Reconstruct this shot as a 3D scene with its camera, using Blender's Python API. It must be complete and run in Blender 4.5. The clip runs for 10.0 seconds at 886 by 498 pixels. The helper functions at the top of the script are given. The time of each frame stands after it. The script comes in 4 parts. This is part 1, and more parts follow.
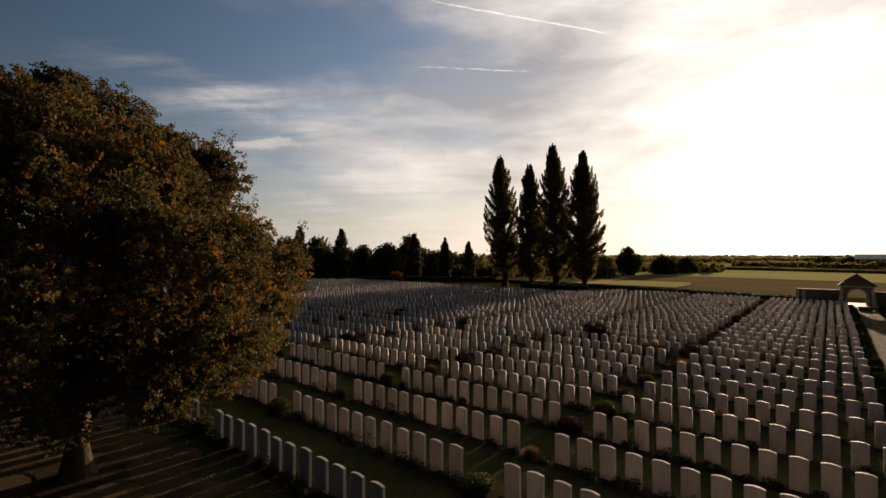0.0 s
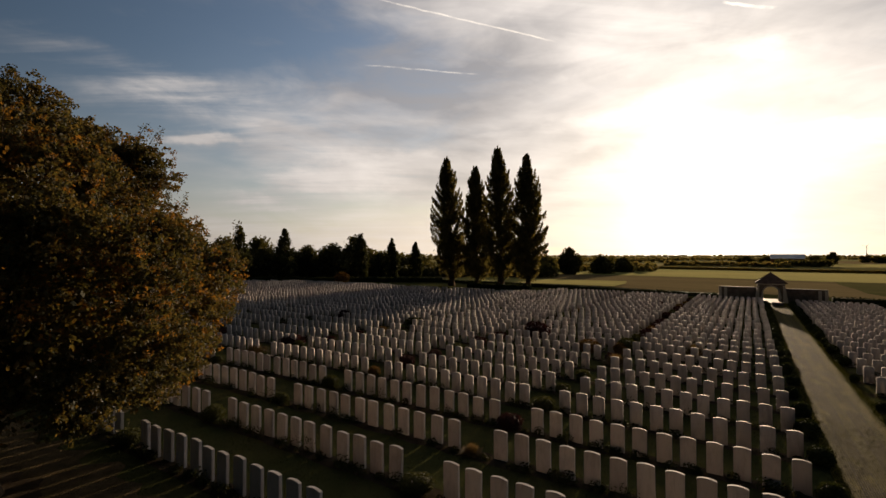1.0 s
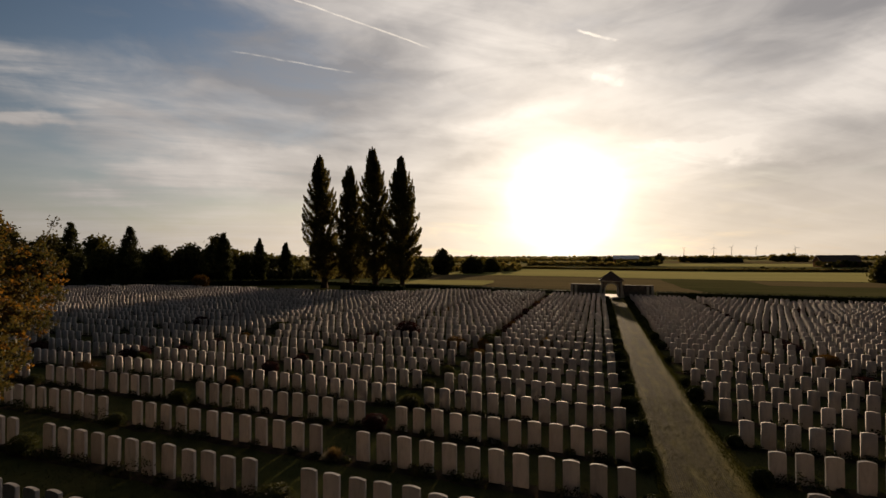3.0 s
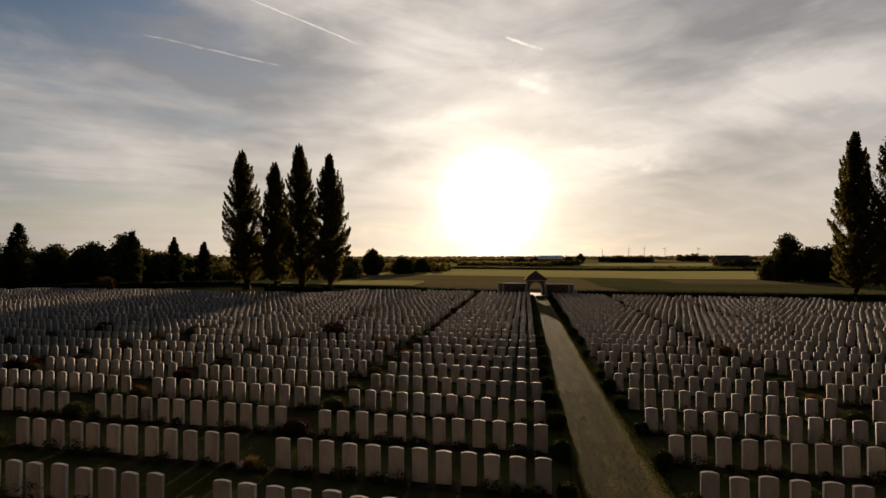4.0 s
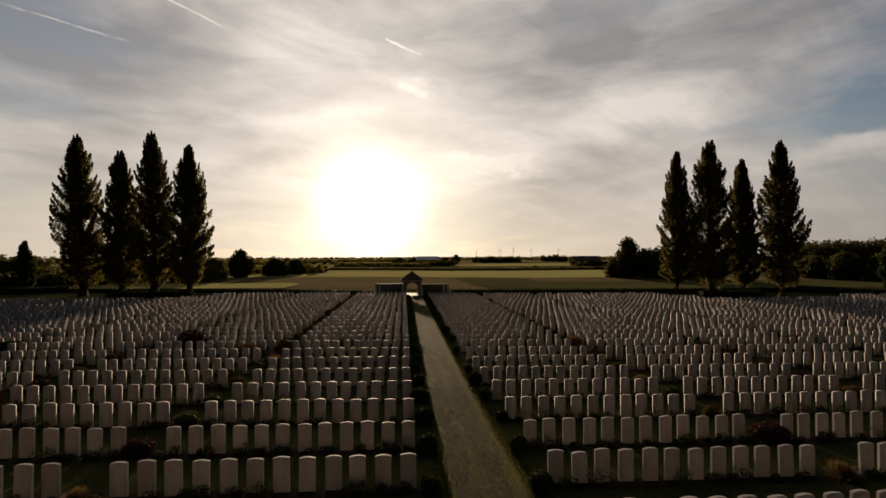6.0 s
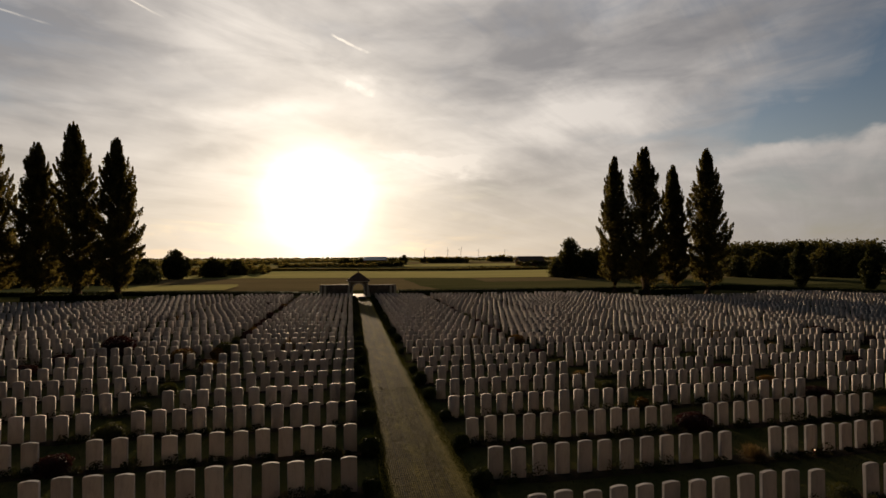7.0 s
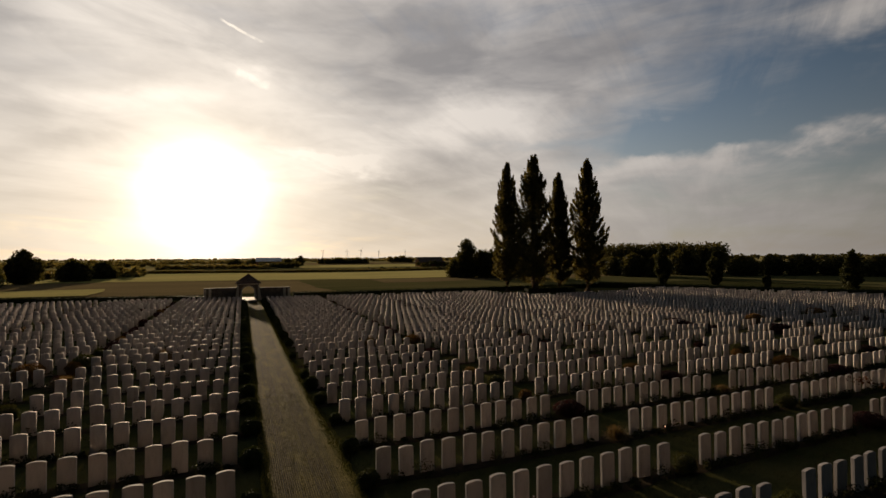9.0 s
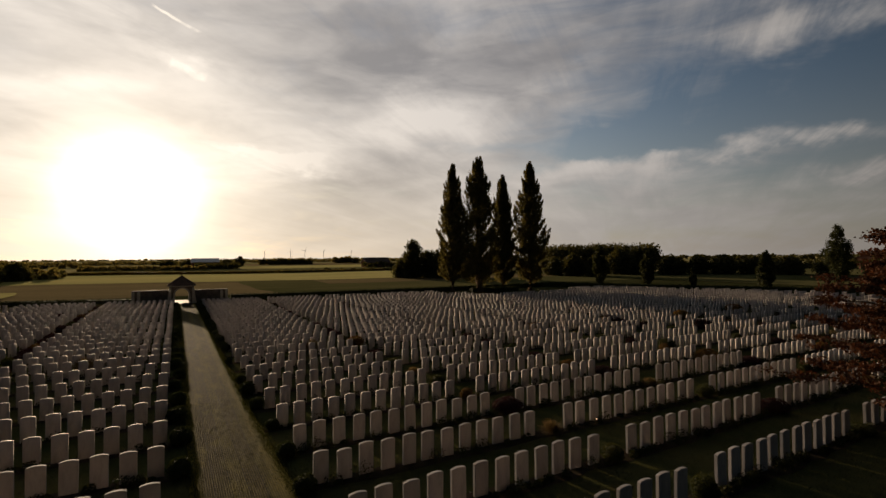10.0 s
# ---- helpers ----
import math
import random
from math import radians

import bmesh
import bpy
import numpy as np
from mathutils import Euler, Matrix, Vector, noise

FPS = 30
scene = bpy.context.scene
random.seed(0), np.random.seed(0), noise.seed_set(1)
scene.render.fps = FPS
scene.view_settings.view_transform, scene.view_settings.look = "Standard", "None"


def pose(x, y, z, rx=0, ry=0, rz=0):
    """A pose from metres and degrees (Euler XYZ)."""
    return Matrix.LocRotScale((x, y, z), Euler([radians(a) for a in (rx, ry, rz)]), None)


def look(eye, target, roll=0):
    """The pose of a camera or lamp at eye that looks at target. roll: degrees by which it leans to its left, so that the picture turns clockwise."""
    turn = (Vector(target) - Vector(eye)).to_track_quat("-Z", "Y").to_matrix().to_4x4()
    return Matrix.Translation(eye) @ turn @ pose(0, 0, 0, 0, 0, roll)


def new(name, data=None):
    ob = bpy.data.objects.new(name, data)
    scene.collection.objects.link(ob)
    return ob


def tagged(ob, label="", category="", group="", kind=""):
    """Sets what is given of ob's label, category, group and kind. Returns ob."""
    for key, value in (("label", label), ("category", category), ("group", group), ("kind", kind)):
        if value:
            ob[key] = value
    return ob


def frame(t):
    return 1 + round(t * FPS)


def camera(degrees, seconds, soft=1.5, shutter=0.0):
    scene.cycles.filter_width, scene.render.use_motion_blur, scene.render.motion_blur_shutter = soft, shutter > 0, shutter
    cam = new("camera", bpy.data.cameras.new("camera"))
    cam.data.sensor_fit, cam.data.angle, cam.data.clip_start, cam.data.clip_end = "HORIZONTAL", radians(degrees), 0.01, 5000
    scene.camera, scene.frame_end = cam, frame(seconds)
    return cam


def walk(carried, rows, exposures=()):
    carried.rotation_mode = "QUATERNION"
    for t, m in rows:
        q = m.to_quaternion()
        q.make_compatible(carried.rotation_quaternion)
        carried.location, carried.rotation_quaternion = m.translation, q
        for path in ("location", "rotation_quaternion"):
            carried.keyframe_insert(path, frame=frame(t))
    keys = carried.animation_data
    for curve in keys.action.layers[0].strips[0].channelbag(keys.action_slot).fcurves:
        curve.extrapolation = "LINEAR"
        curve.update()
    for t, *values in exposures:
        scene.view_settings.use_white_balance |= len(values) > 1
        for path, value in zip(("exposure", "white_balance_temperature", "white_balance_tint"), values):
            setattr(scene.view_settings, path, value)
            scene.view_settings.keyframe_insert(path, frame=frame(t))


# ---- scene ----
cam = camera(86.23, 10.0, soft=1.5)
PATH = [
    (0.0, pose(-1.349, 0.328, 5.226, 90.750, -0.011, 39.347)),
    (0.5, pose(-1.261, 0.343, 5.235, 90.791, -0.011, 36.224)),
    (1.0, pose(-1.160, 0.380, 5.243, 90.795, 0.080, 33.028)),
    (1.5, pose(-1.073, 0.407, 5.243, 90.829, 0.104, 29.341)),
    (2.0, pose(-0.986, 0.415, 5.258, 90.817, 0.075, 25.859)),
    (2.5, pose(-0.879, 0.424, 5.252, 90.860, 0.119, 22.192)),
    (4.0, pose(-0.610, 0.462, 5.239, 90.895, 0.141, 9.835)),
    (4.5, pose(-0.528, 0.452, 5.246, 90.877, 0.176, 5.953)),
    (5.0, pose(-0.450, 0.441, 5.232, 90.906, 0.226, 2.286)),
    (5.5, pose(-0.377, 0.429, 5.224, 90.928, 0.249, -1.513)),
    (6.0, pose(-0.304, 0.413, 5.211, 90.961, 0.267, -4.756)),
    (7.5, pose(-0.086, 0.345, 5.217, 90.944, 0.361, -14.067)),
    (8.0, pose(-0.028, 0.309, 5.221, 90.929, 0.363, -16.992)),
    (8.5, pose(0.047, 0.268, 5.216, 90.966, 0.374, -19.993)),
    (9.0, pose(0.119, 0.210, 5.220, 90.991, 0.396, -23.036)),
    (9.5, pose(0.179, 0.143, 5.229, 90.984, 0.414, -26.424)),
    (10.0, pose(0.259, 0.047, 5.230, 90.993, 0.441, -29.458)),
]
walk(cam, PATH, [(0.0, 0.58, 7000, 16), (1.2, 0.41, 7050, 16), (2.5, 0.18, 7100, 15.5), (5.5, 0.06, 7100, 14.5), (10.0, 0.07, 7100, 14.5)])

SUN_AZ, SUN_EL = -3.85, 6.8
# ---- world, sun ----
SUN_DIR = Vector((math.sin(radians(SUN_AZ)) * math.cos(radians(SUN_EL)),
                  math.cos(radians(SUN_AZ)) * math.cos(radians(SUN_EL)), math.sin(radians(SUN_EL))))
SKY = 0.078
SUN_POWER = 4.3
scene.view_settings.exposure = 0.0


class Nodes:
    """Small helper to wire shader nodes."""

    def __init__(self, tree):
        self.tree = tree

    def add(self, kind, **sockets):
        node = self.tree.nodes.new(kind)
        for key, value in sockets.items():
            self.put(node.inputs[key.replace("_", " ")], value)
        return node

    def put(self, socket, value):
        if isinstance(value, bpy.types.NodeSocket):
            self.tree.links.new(value, socket)
        else:
            socket.default_value = value

    def math(self, op, a, b=0.0, clamp=False, c=0.0):
        node = self.tree.nodes.new("ShaderNodeMath")
        node.operation, node.use_clamp = op, clamp
        self.put(node.inputs[0], a)
        self.put(node.inputs[1], b)
        self.put(node.inputs[2], c)
        return node.outputs[0]

    def vector(self, op, a, b=(0.0, 0.0, 0.0)):
        node = self.tree.nodes.new("ShaderNodeVectorMath")
        node.operation = op
        self.put(node.inputs[0], a)
        self.put(node.inputs[1], b)
        return node.outputs["Value" if op == "LENGTH" else "Vector"]

    def oval(self, vector, x, y, slant, half, wide):
        """Where a point lies in a slanted oval: its length is 1 on the rim."""
        node = self.tree.nodes.new("ShaderNodeMapping")
        node.vector_type = "TEXTURE"
        self.put(node.inputs["Vector"], vector)
        node.inputs["Location"].default_value = (x, y, 0)
        node.inputs["Rotation"].default_value = (0, 0, radians(slant))
        node.inputs["Scale"].default_value = (half, wide, 1)
        return node.outputs[0]

    def turned(self, vector, angle, x, y):
        """Turn about z, then scale."""
        node = self.tree.nodes.new("ShaderNodeMapping")
        self.put(node.inputs["Vector"], vector)
        node.inputs["Rotation"].default_value = (0, 0, angle)
        return self.scaled(node.outputs[0], x, y, 1)

    def dot(self, a, v):
        node = self.tree.nodes.new("ShaderNodeVectorMath")
        node.operation = "DOT_PRODUCT"
        self.put(node.inputs[0], a)
        node.inputs[1].default_value = v
        return node.outputs["Value"]

    def ramp(self, value, lo, hi, smooth=True):
        node = self.tree.nodes.new("ShaderNodeMapRange")
        node.interpolation_type = "SMOOTHSTEP" if smooth else "LINEAR"
        self.put(node.inputs["Value"], value)
        node.inputs["From Min"].default_value, node.inputs["From Max"].default_value = lo, hi
        return node.outputs["Result"]

    def mix(self, f, a, b, blend="MIX"):
        node = self.tree.nodes.new("ShaderNodeMix")
        node.data_type, node.blend_type = "RGBA", blend
        self.put(node.inputs[0], f)
        for socket, value in ((node.inputs[6], a), (node.inputs[7], b)):
            if isinstance(value, tuple) and len(value) == 3:
                value = (*value, 1)
            self.put(socket, value)
        return node.outputs[2]

    def noise(self, vector, scale, detail=4.0, rough=0.55, distort=0.0):
        node = self.add("ShaderNodeTexNoise", Vector=vector, Scale=scale, Detail=detail, Roughness=rough, Distortion=distort)
        return node.outputs["Fac"]

    def scaled(self, vector, x, y, z, rot=0.0):
        node = self.tree.nodes.new("ShaderNodeMapping")
        self.put(node.inputs["Vector"], vector)
        node.inputs["Scale"].default_value = (x, y, z)
        node.inputs["Rotation"].default_value = (0, 0, rot)
        return node.outputs[0]


# banks and gaps of cloud: azimuth, elevation, slant, half length and half width in degrees, cover, tone
CLOUD_BANKS = (
    (-64.4, 17.4, -7, 16.2, 3.6, 0.09, 0.14),
    (-57.7, 24.1, 4, 19.3, 4.5, -0.06, -0.04),
    (-61.5, 11.9, -5, 4.2, 0.8, 0.14, 0.18),
    (-59.8, 8.2, -2, 6.2, 2.6, -0.07, 0.00),
    (-41.6, 9.9, 6, 11.7, 1.8, 0.16, 0.32),
    (-53.6, 5.7, -4, 5.2, 0.8, 0.10, 0.18),
    (-39.6, 18.5, -8, 9.5, 2.3, -0.04, -0.07),
    (-16.8, 10.5, 13, 5.0, 1.3, 0.05, -0.27),
    (-12.4, 24.9, -7, 7.9, 3.4, 0.10, 0.36),
    (1.1, 19.5, -2, 3.0, 1.1, 0.12, 0.45),
    (-51.5, 23.1, 6, 13.6, 4.1, -0.06, -0.09),
    (-19.8, 26.0, -7, 14.1, 4.1, 0.12, 0.32),
    (-14.0, 21.2, -10, 8.2, 1.7, 0.08, 0.27),
    (-41.3, 17.0, 21, 8.3, 3.0, 0.04, -0.13),
    (10.3, 11.1, 1, 8.9, 1.7, 0.05, 0.41),
    (-11.6, 17.5, 10, 4.7, 1.7, 0.00, -0.11),
    (22.2, 22.5, -12, 21.8, 5.6, 0.08, -0.22),
    (-12.1, 15.7, 10, 11.9, 1.5, 0.05, 0.32),
    (15.1, 8.5, -10, 4.2, 1.0, -0.10, -0.16),
    (11.9, 11.1, -10, 9.7, 0.8, 0.08, 0.41),
    (21.7, 14.2, 3, 13.9, 2.0, 0.05, 0.27),
    (22.9, 7.9, -23, 5.6, 1.2, 0.00, -0.13),
    (-3.6, 22.2, -23, 6.4, 1.8, 0.03, 0.23),
    (50.7, 12.4, 5, 9.8, 2.7, -0.14, -0.07),
    (33.3, 13.3, -1, 8.4, 0.9, -0.07, -0.07),
    (49.3, 9.9, 6, 11.4, 1.4, 0.14, 0.23),
    (34.0, 21.4, 1, 15.4, 3.8, 0.06, -0.16),
    (25.8, 16.8, 5, 7.6, 2.6, 0.05, 0.27),
    (-7.3, 23.1, -7, 7.2, 3.0, 0.03, -0.11),
    (58.3, 16.0, 6, 19.6, 4.7, -0.14, -0.04),
    (68.6, 21.2, 1, 7.8, 3.0, 0.20, 0.36),
    (64.3, 10.9, -3, 10.9, 1.0, 0.14, 0.27),
    (70.7, 7.1, -11, 3.6, 0.7, 0.12, 0.18),
    (66.3, 12.8, -5, 8.8, 1.2, -0.09, 0.00),
    (30.2, 16.6, -8, 8.3, 2.6, 0.05, 0.32),
    (13.4, 10.1, -15, 7.5, 0.8, -0.06, -0.14),
    (10.2, 11.9, -1, 4.9, 0.6, 0.06, 0.45),
    (-48.0, 25.0, -4, 26.0, 9.0, -0.02, -0.50),
    (-38.0, 16.0, 0, 14.0, 5.0, -0.03, -0.20),
)


def sky_world():
    world = bpy.data.worlds.new("evening_sky")
    scene.world = world
    world.use_nodes = True
    tree = world.node_tree
    tree.nodes.clear()
    n = Nodes(tree)
    sky = tree.nodes.new("ShaderNodeTexSky")
    sky.sky_type, sky.sun_disc = "NISHITA", False
    sky.sun_elevation, sky.sun_rotation = radians(SUN_EL), radians(SUN_AZ)
    sky.air_density, sky.dust_density, sky.ozone_density = 1.0, 0.6, 2.0
    way = tree.nodes.new("ShaderNodeTexCoord").outputs["Generated"]
    part_xyz = n.add("ShaderNodeSeparateXYZ", Vector=way)
    x, y, z = part_xyz.outputs
    up = n.math("MAXIMUM", z, 0.0)
    # overhead plane, so that streaks run towards the sun and flatten at the horizon
    k = n.math("ADD", up, 0.13)
    flat = n.add("ShaderNodeCombineXYZ", X=n.math("DIVIDE", x, k), Y=n.math("DIVIDE", y, k), Z=0.0).outputs[0]
    bands = n.noise(n.scaled(way, 1.5, 1.5, 6.0), 1.0, 6, 0.48, 0.5)
    streaks = n.noise(n.scaled(flat, 0.75, 0.62, 1, 0.5), 1.0, 7, 0.55, 0.6)
    wisps = n.noise(n.scaled(way, 4.0, 4.0, 15.0, 0.4), 1.2, 7, 0.55, 0.7)
    cover = n.math("ADD", n.math("MULTIPLY", bands, 0.24), n.math("ADD", n.math("MULTIPLY", streaks, 0.28), n.math("MULTIPLY", wisps, 0.30)))
    # fibres of high cirrus, drawn out along the wind
    fibre_plane = n.turned(flat, radians(-38), 0.42, 2.6)
    fibres = n.noise(fibre_plane, 1.0, 7, 0.62, 0.9)
    cover = n.math("ADD", cover, n.math("MULTIPLY", fibres, 0.18))
    # named banks and gaps of the evening's cloud, their outlines frayed by noise
    fray = n.add("ShaderNodeTexNoise", Vector=n.scaled(way, 5.0, 5.0, 8.0), Scale=1.0, Detail=5.0, Roughness=0.6).outputs["Color"]
    place = n.add("ShaderNodeCombineXYZ", X=n.math("MULTIPLY", n.math("ARCTAN2", x, y), 57.2958), Y=n.math("MULTIPLY", n.math("ARCSINE", z), 57.2958), Z=0.0).outputs[0]
    place = n.vector("ADD", place, n.vector("MULTIPLY", n.vector("SUBTRACT", fray, (0.5, 0.5, 0.5)), (13.0, 7.0, 0.0)))
    bank, tone = None, None
    for az, el, slant, half, wide, more, light in CLOUD_BANKS:
        here = n.math("SUBTRACT", 1.0, n.ramp(n.vector("LENGTH", n.oval(place, az, el, slant, half, wide)), 0.0, 1.45))
        bank = n.math("MULTIPLY", here, more) if bank is None else n.math("MULTIPLY_ADD", here, more, c=bank)
        tone = n.math("MULTIPLY", here, light) if tone is None else n.math("MULTIPLY_ADD", here, light, c=tone)
    grain = n.math("ADD", 0.35, n.math("MULTIPLY", n.ramp(fibres, 0.30, 0.70), 1.3))
    cover = n.math("ADD", cover, n.math("MULTIPLY", bank, grain))
    towards = n.math("MAXIMUM", n.dot(way, SUN_DIR), 0.0)
    # the veil is thicker round the sun
    cover = n.math("ADD", cover, n.math("MULTIPLY", n.math("SUBTRACT", towards, 0.56), 0.27))
    cover = n.math("ADD", cover, n.math("MULTIPLY", x, 0.046))
    veil = n.math("MULTIPLY", n.ramp(cover, 0.375, 0.63), 0.95)
    haze = n.math("POWER", n.math("SUBTRACT", 1.0, n.math("MINIMUM", n.math("MULTIPLY", up, 2.6), 1.0)), 2.2)
    blue = n.mix(1.0, sky.outputs["Color"], (SKY, SKY * 1.0, SKY * 1.06), "MULTIPLY")
    shade = n.ramp(n.noise(n.scaled(way, 2.2, 2.2, 8.0, 0.9), 1.1, 6, 0.52, 0.5), 0.30, 0.70)
    curls = n.ramp(n.noise(n.scaled(way, 6.0, 6.0, 19.0, 0.2), 1.0, 6, 0.5, 0.8), 0.36, 0.68)
    shade = n.math("ADD", n.math("MULTIPLY", shade, 0.50), n.math("ADD", 0.14, n.math("MULTIPLY", curls, 0.20)))
    shade = n.math("ADD", shade, n.math("MULTIPLY", n.math("SUBTRACT", fibres, 0.5), 0.55))
    shade = n.math("ADD", shade, n.math("MULTIPLY", tone, n.math("ADD", 0.5, n.math("MULTIPLY", grain, 0.4))), True)
    cloud = n.mix(shade, CLOUD_DARK, CLOUD_LIGHT)
    glow = n.math("ADD", n.math("MULTIPLY", n.math("MULTIPLY", n.math("POWER", towards, 5.0), n.math("ADD", 0.55, n.math("MULTIPLY", shade, 0.9))), 0.17),
                  n.math("ADD", n.math("MULTIPLY", n.math("POWER", towards, 45.0), 0.55),
                         n.math("MULTIPLY", n.math("POWER", towards, 420.0), 3.2)))
    both = n.mix(veil, blue, cloud)
    low_air = n.mix(n.ramp(towards, 0.60, 0.96), HAZE_COOL, HAZE)
    both = n.mix(n.math("MULTIPLY", haze, 0.8), both, low_air)
    # far side of the sky, away from the sun, is dimmer
    dim = n.math("ADD", 0.125, n.math("MULTIPLY", n.ramp(n.dot(way, SUN_DIR), -0.32, 0.80, False), 0.96))
    both = n.mix(1.0, both, n.add("ShaderNodeCombineXYZ", X=dim, Y=dim, Z=dim).outputs[0], "MULTIPLY")
    # vapour trails: thin arcs of great circles
    lit = None
    for a, b, width, bright in (((-0.5845, 0.6562, 0.4772), (-0.3005, 0.8647, 0.4026), 0.0022, 0.30),
                                ((-0.6298, 0.6821, 0.3715), (-0.4444, 0.8214, 0.3576), 0.0022, 0.22),
                                ((-0.0374, 0.9059, 0.4218), (0.0461, 0.9198, 0.3898), 0.0034, 0.40),
                                ((-0.012, 0.940, 0.342), (0.050, 0.945, 0.323), 0.010, 0.20)):
        a, b = Vector(a).normalized(), Vector(b).normalized()
        normal = a.cross(b).normalized()
        along = (b - a).normalized()
        mid = (a + b).normalized()
        wobble = n.math("MULTIPLY", n.math("SUBTRACT", n.noise(way, 30.0, 3), 0.5), width * 2.4)
        off = n.math("ABSOLUTE", n.math("ADD", n.dot(way, normal), wobble))
        line = n.math("SUBTRACT", 1.0, n.ramp(off, width * 0.2, width))
        half = (b - a).length / 2
        ends = n.math("SUBTRACT", 1.0, n.ramp(n.math("ABSOLUTE", n.math("SUBTRACT", n.dot(way, along), mid.dot(along))), half * 0.75, half))
        front = n.ramp(n.dot(way, mid), 0.5, 0.6)
        patchy = n.ramp(n.noise(way, 22.0, 4), 0.3, 0.6)
        one = n.math("MULTIPLY", n.math("MULTIPLY", n.math("MULTIPLY", line, ends), n.math("MULTIPLY", front, patchy)), bright)
        lit = one if lit is None else n.math("ADD", lit, one)
    total = n.math("ADD", glow, lit)
    warm = n.mix(1.0, n.add("ShaderNodeCombineXYZ", X=total, Y=total, Z=total).outputs[0], (1.0, 0.91, 0.72), "MULTIPLY")
    both = n.mix(1.0, both, warm, "ADD")
    back = n.add("ShaderNodeBackground", Color=both, Strength=1.0)
    out = tree.nodes.new("ShaderNodeOutputWorld")
    tree.links.new(back.outputs[0], out.inputs[0])


CLOUD_DARK, CLOUD_LIGHT, HAZE, HAZE_COOL = (0.20, 0.208, 0.225), (0.54, 0.54, 0.535), (0.55, 0.485, 0.385), (0.36, 0.35, 0.335)
sky_world()
sun = new("sun", bpy.data.lights.new("sun", "SUN"))
sun.data.energy, sun.data.angle, sun.data.color = SUN_POWER, radians(0.9), (1.0, 0.80, 0.56)
sun.matrix_world = look((0, 0, 30), Vector((0, 0, 30)) - SUN_DIR)

# ---- materials ----


def material(name):
    m = bpy.data.materials.new(name)
    m.use_nodes = True
    n = Nodes(m.node_tree)
    return m, n, m.node_tree.nodes["Principled BSDF"]


def bumped(n, bsdf, height, strength, distance):
    node = n.add("ShaderNodeBump", Height=height, Strength=strength, Distance=distance)
    n.tree.links.new(node.outputs[0], bsdf.inputs["Normal"])


def place_of(n):
    return n.tree.nodes.new("ShaderNodeNewGeometry").outputs["Position"]


def surface(name, a, b, coarse, fine, rough=0.9, bump=0.3, depth=0.01, stretch=(1, 1, 1), dirt=None, fuzz=0.0):
    """A matt surface: two tones over a coarse noise, a fine grain, and a bump."""
    m, n, bsdf = material(name)
    where = n.scaled(place_of(n), *stretch)
    big = n.ramp(n.noise(where, coarse, 5, 0.6, 0.3), 0.32, 0.68)
    small = n.noise(where, fine, 6, 0.65)
    colour = n.mix(big, a, b)
    grain = n.math("ADD", 0.62, n.math("MULTIPLY", small, 0.76))
    colour = n.mix(1.0, colour, n.add("ShaderNodeCombineXYZ", X=grain, Y=grain, Z=grain).outputs[0], "MULTIPLY")
    if dirt:
        spots = n.ramp(n.noise(where, coarse * 3.1, 6, 0.7), 0.55, 0.72)
        colour = n.mix(n.math("MULTIPLY", spots, 0.75), colour, dirt)
    n.put(bsdf.inputs["Base Color"], colour)
    bsdf.inputs["Roughness"].default_value = rough
    bsdf.inputs["Specular IOR Level"].default_value = 0.25 if rough < 0.9 else 0.0
    if fuzz:
        # standing blades catch the low sun
        bsdf.inputs["Sheen Weight"].default_value = fuzz
        bsdf.inputs["Sheen Roughness"].default_value = 0.45
        n.put(bsdf.inputs["Sheen Tint"], n.mix(0.35, colour, (0.9, 0.8, 0.45)))
    bumped(n, bsdf, small, bump, depth)
    return m


def leafy(name, tones, through_tone, share=0.35, speckle=0.5, patch_scale=1.1, wax=0.06):
    """Leaves of several tones, which let light through."""
    m, n, bsdf = material(name)
    rnd = n.tree.nodes.new("ShaderNodeNewGeometry").outputs["Random Per Island"]
    ramp = n.tree.nodes.new("ShaderNodeValToRGB")
    drift = n.ramp(n.noise(place_of(n), patch_scale, 4, 0.6, 0.5), 0.28, 0.72)
    n.put(ramp.inputs[0], n.math("ADD", n.math("MULTIPLY", rnd, speckle), n.math("MULTIPLY", drift, 1.0 - speckle)))
    stops = ramp.color_ramp.elements
    while len(stops) < len(tones):
        stops.new(0.5)
    for i, tone in enumerate(tones):
        stops[i].position = i / max(1, len(tones) - 1)
        stops[i].color = (*tone, 1)
    patch = n.noise(place_of(n), 0.9, 3)
    colour = n.mix(n.ramp(patch, 0.35, 0.7), ramp.outputs[0], n.mix(1.0, ramp.outputs[0], (0.62, 0.66, 0.6), "MULTIPLY"))
    n.put(bsdf.inputs["Base Color"], colour)
    bsdf.inputs["Roughness"].default_value = 0.75 - 0.7 * wax
    bsdf.inputs["Specular IOR Level"].default_value = wax
    lucent = n.add("ShaderNodeBsdfTranslucent", Color=n.mix(1.0, colour, (*through_tone, 1), "MULTIPLY"))
    both = n.tree.nodes.new("ShaderNodeMixShader")
    both.inputs[0].default_value = share
    n.tree.links.new(bsdf.outputs[0], both.inputs[1])
    n.tree.links.new(lucent.outputs[0], both.inputs[2])
    n.tree.links.new(both.outputs[0], n.tree.nodes["Material Output"].inputs["Surface"])
    return m


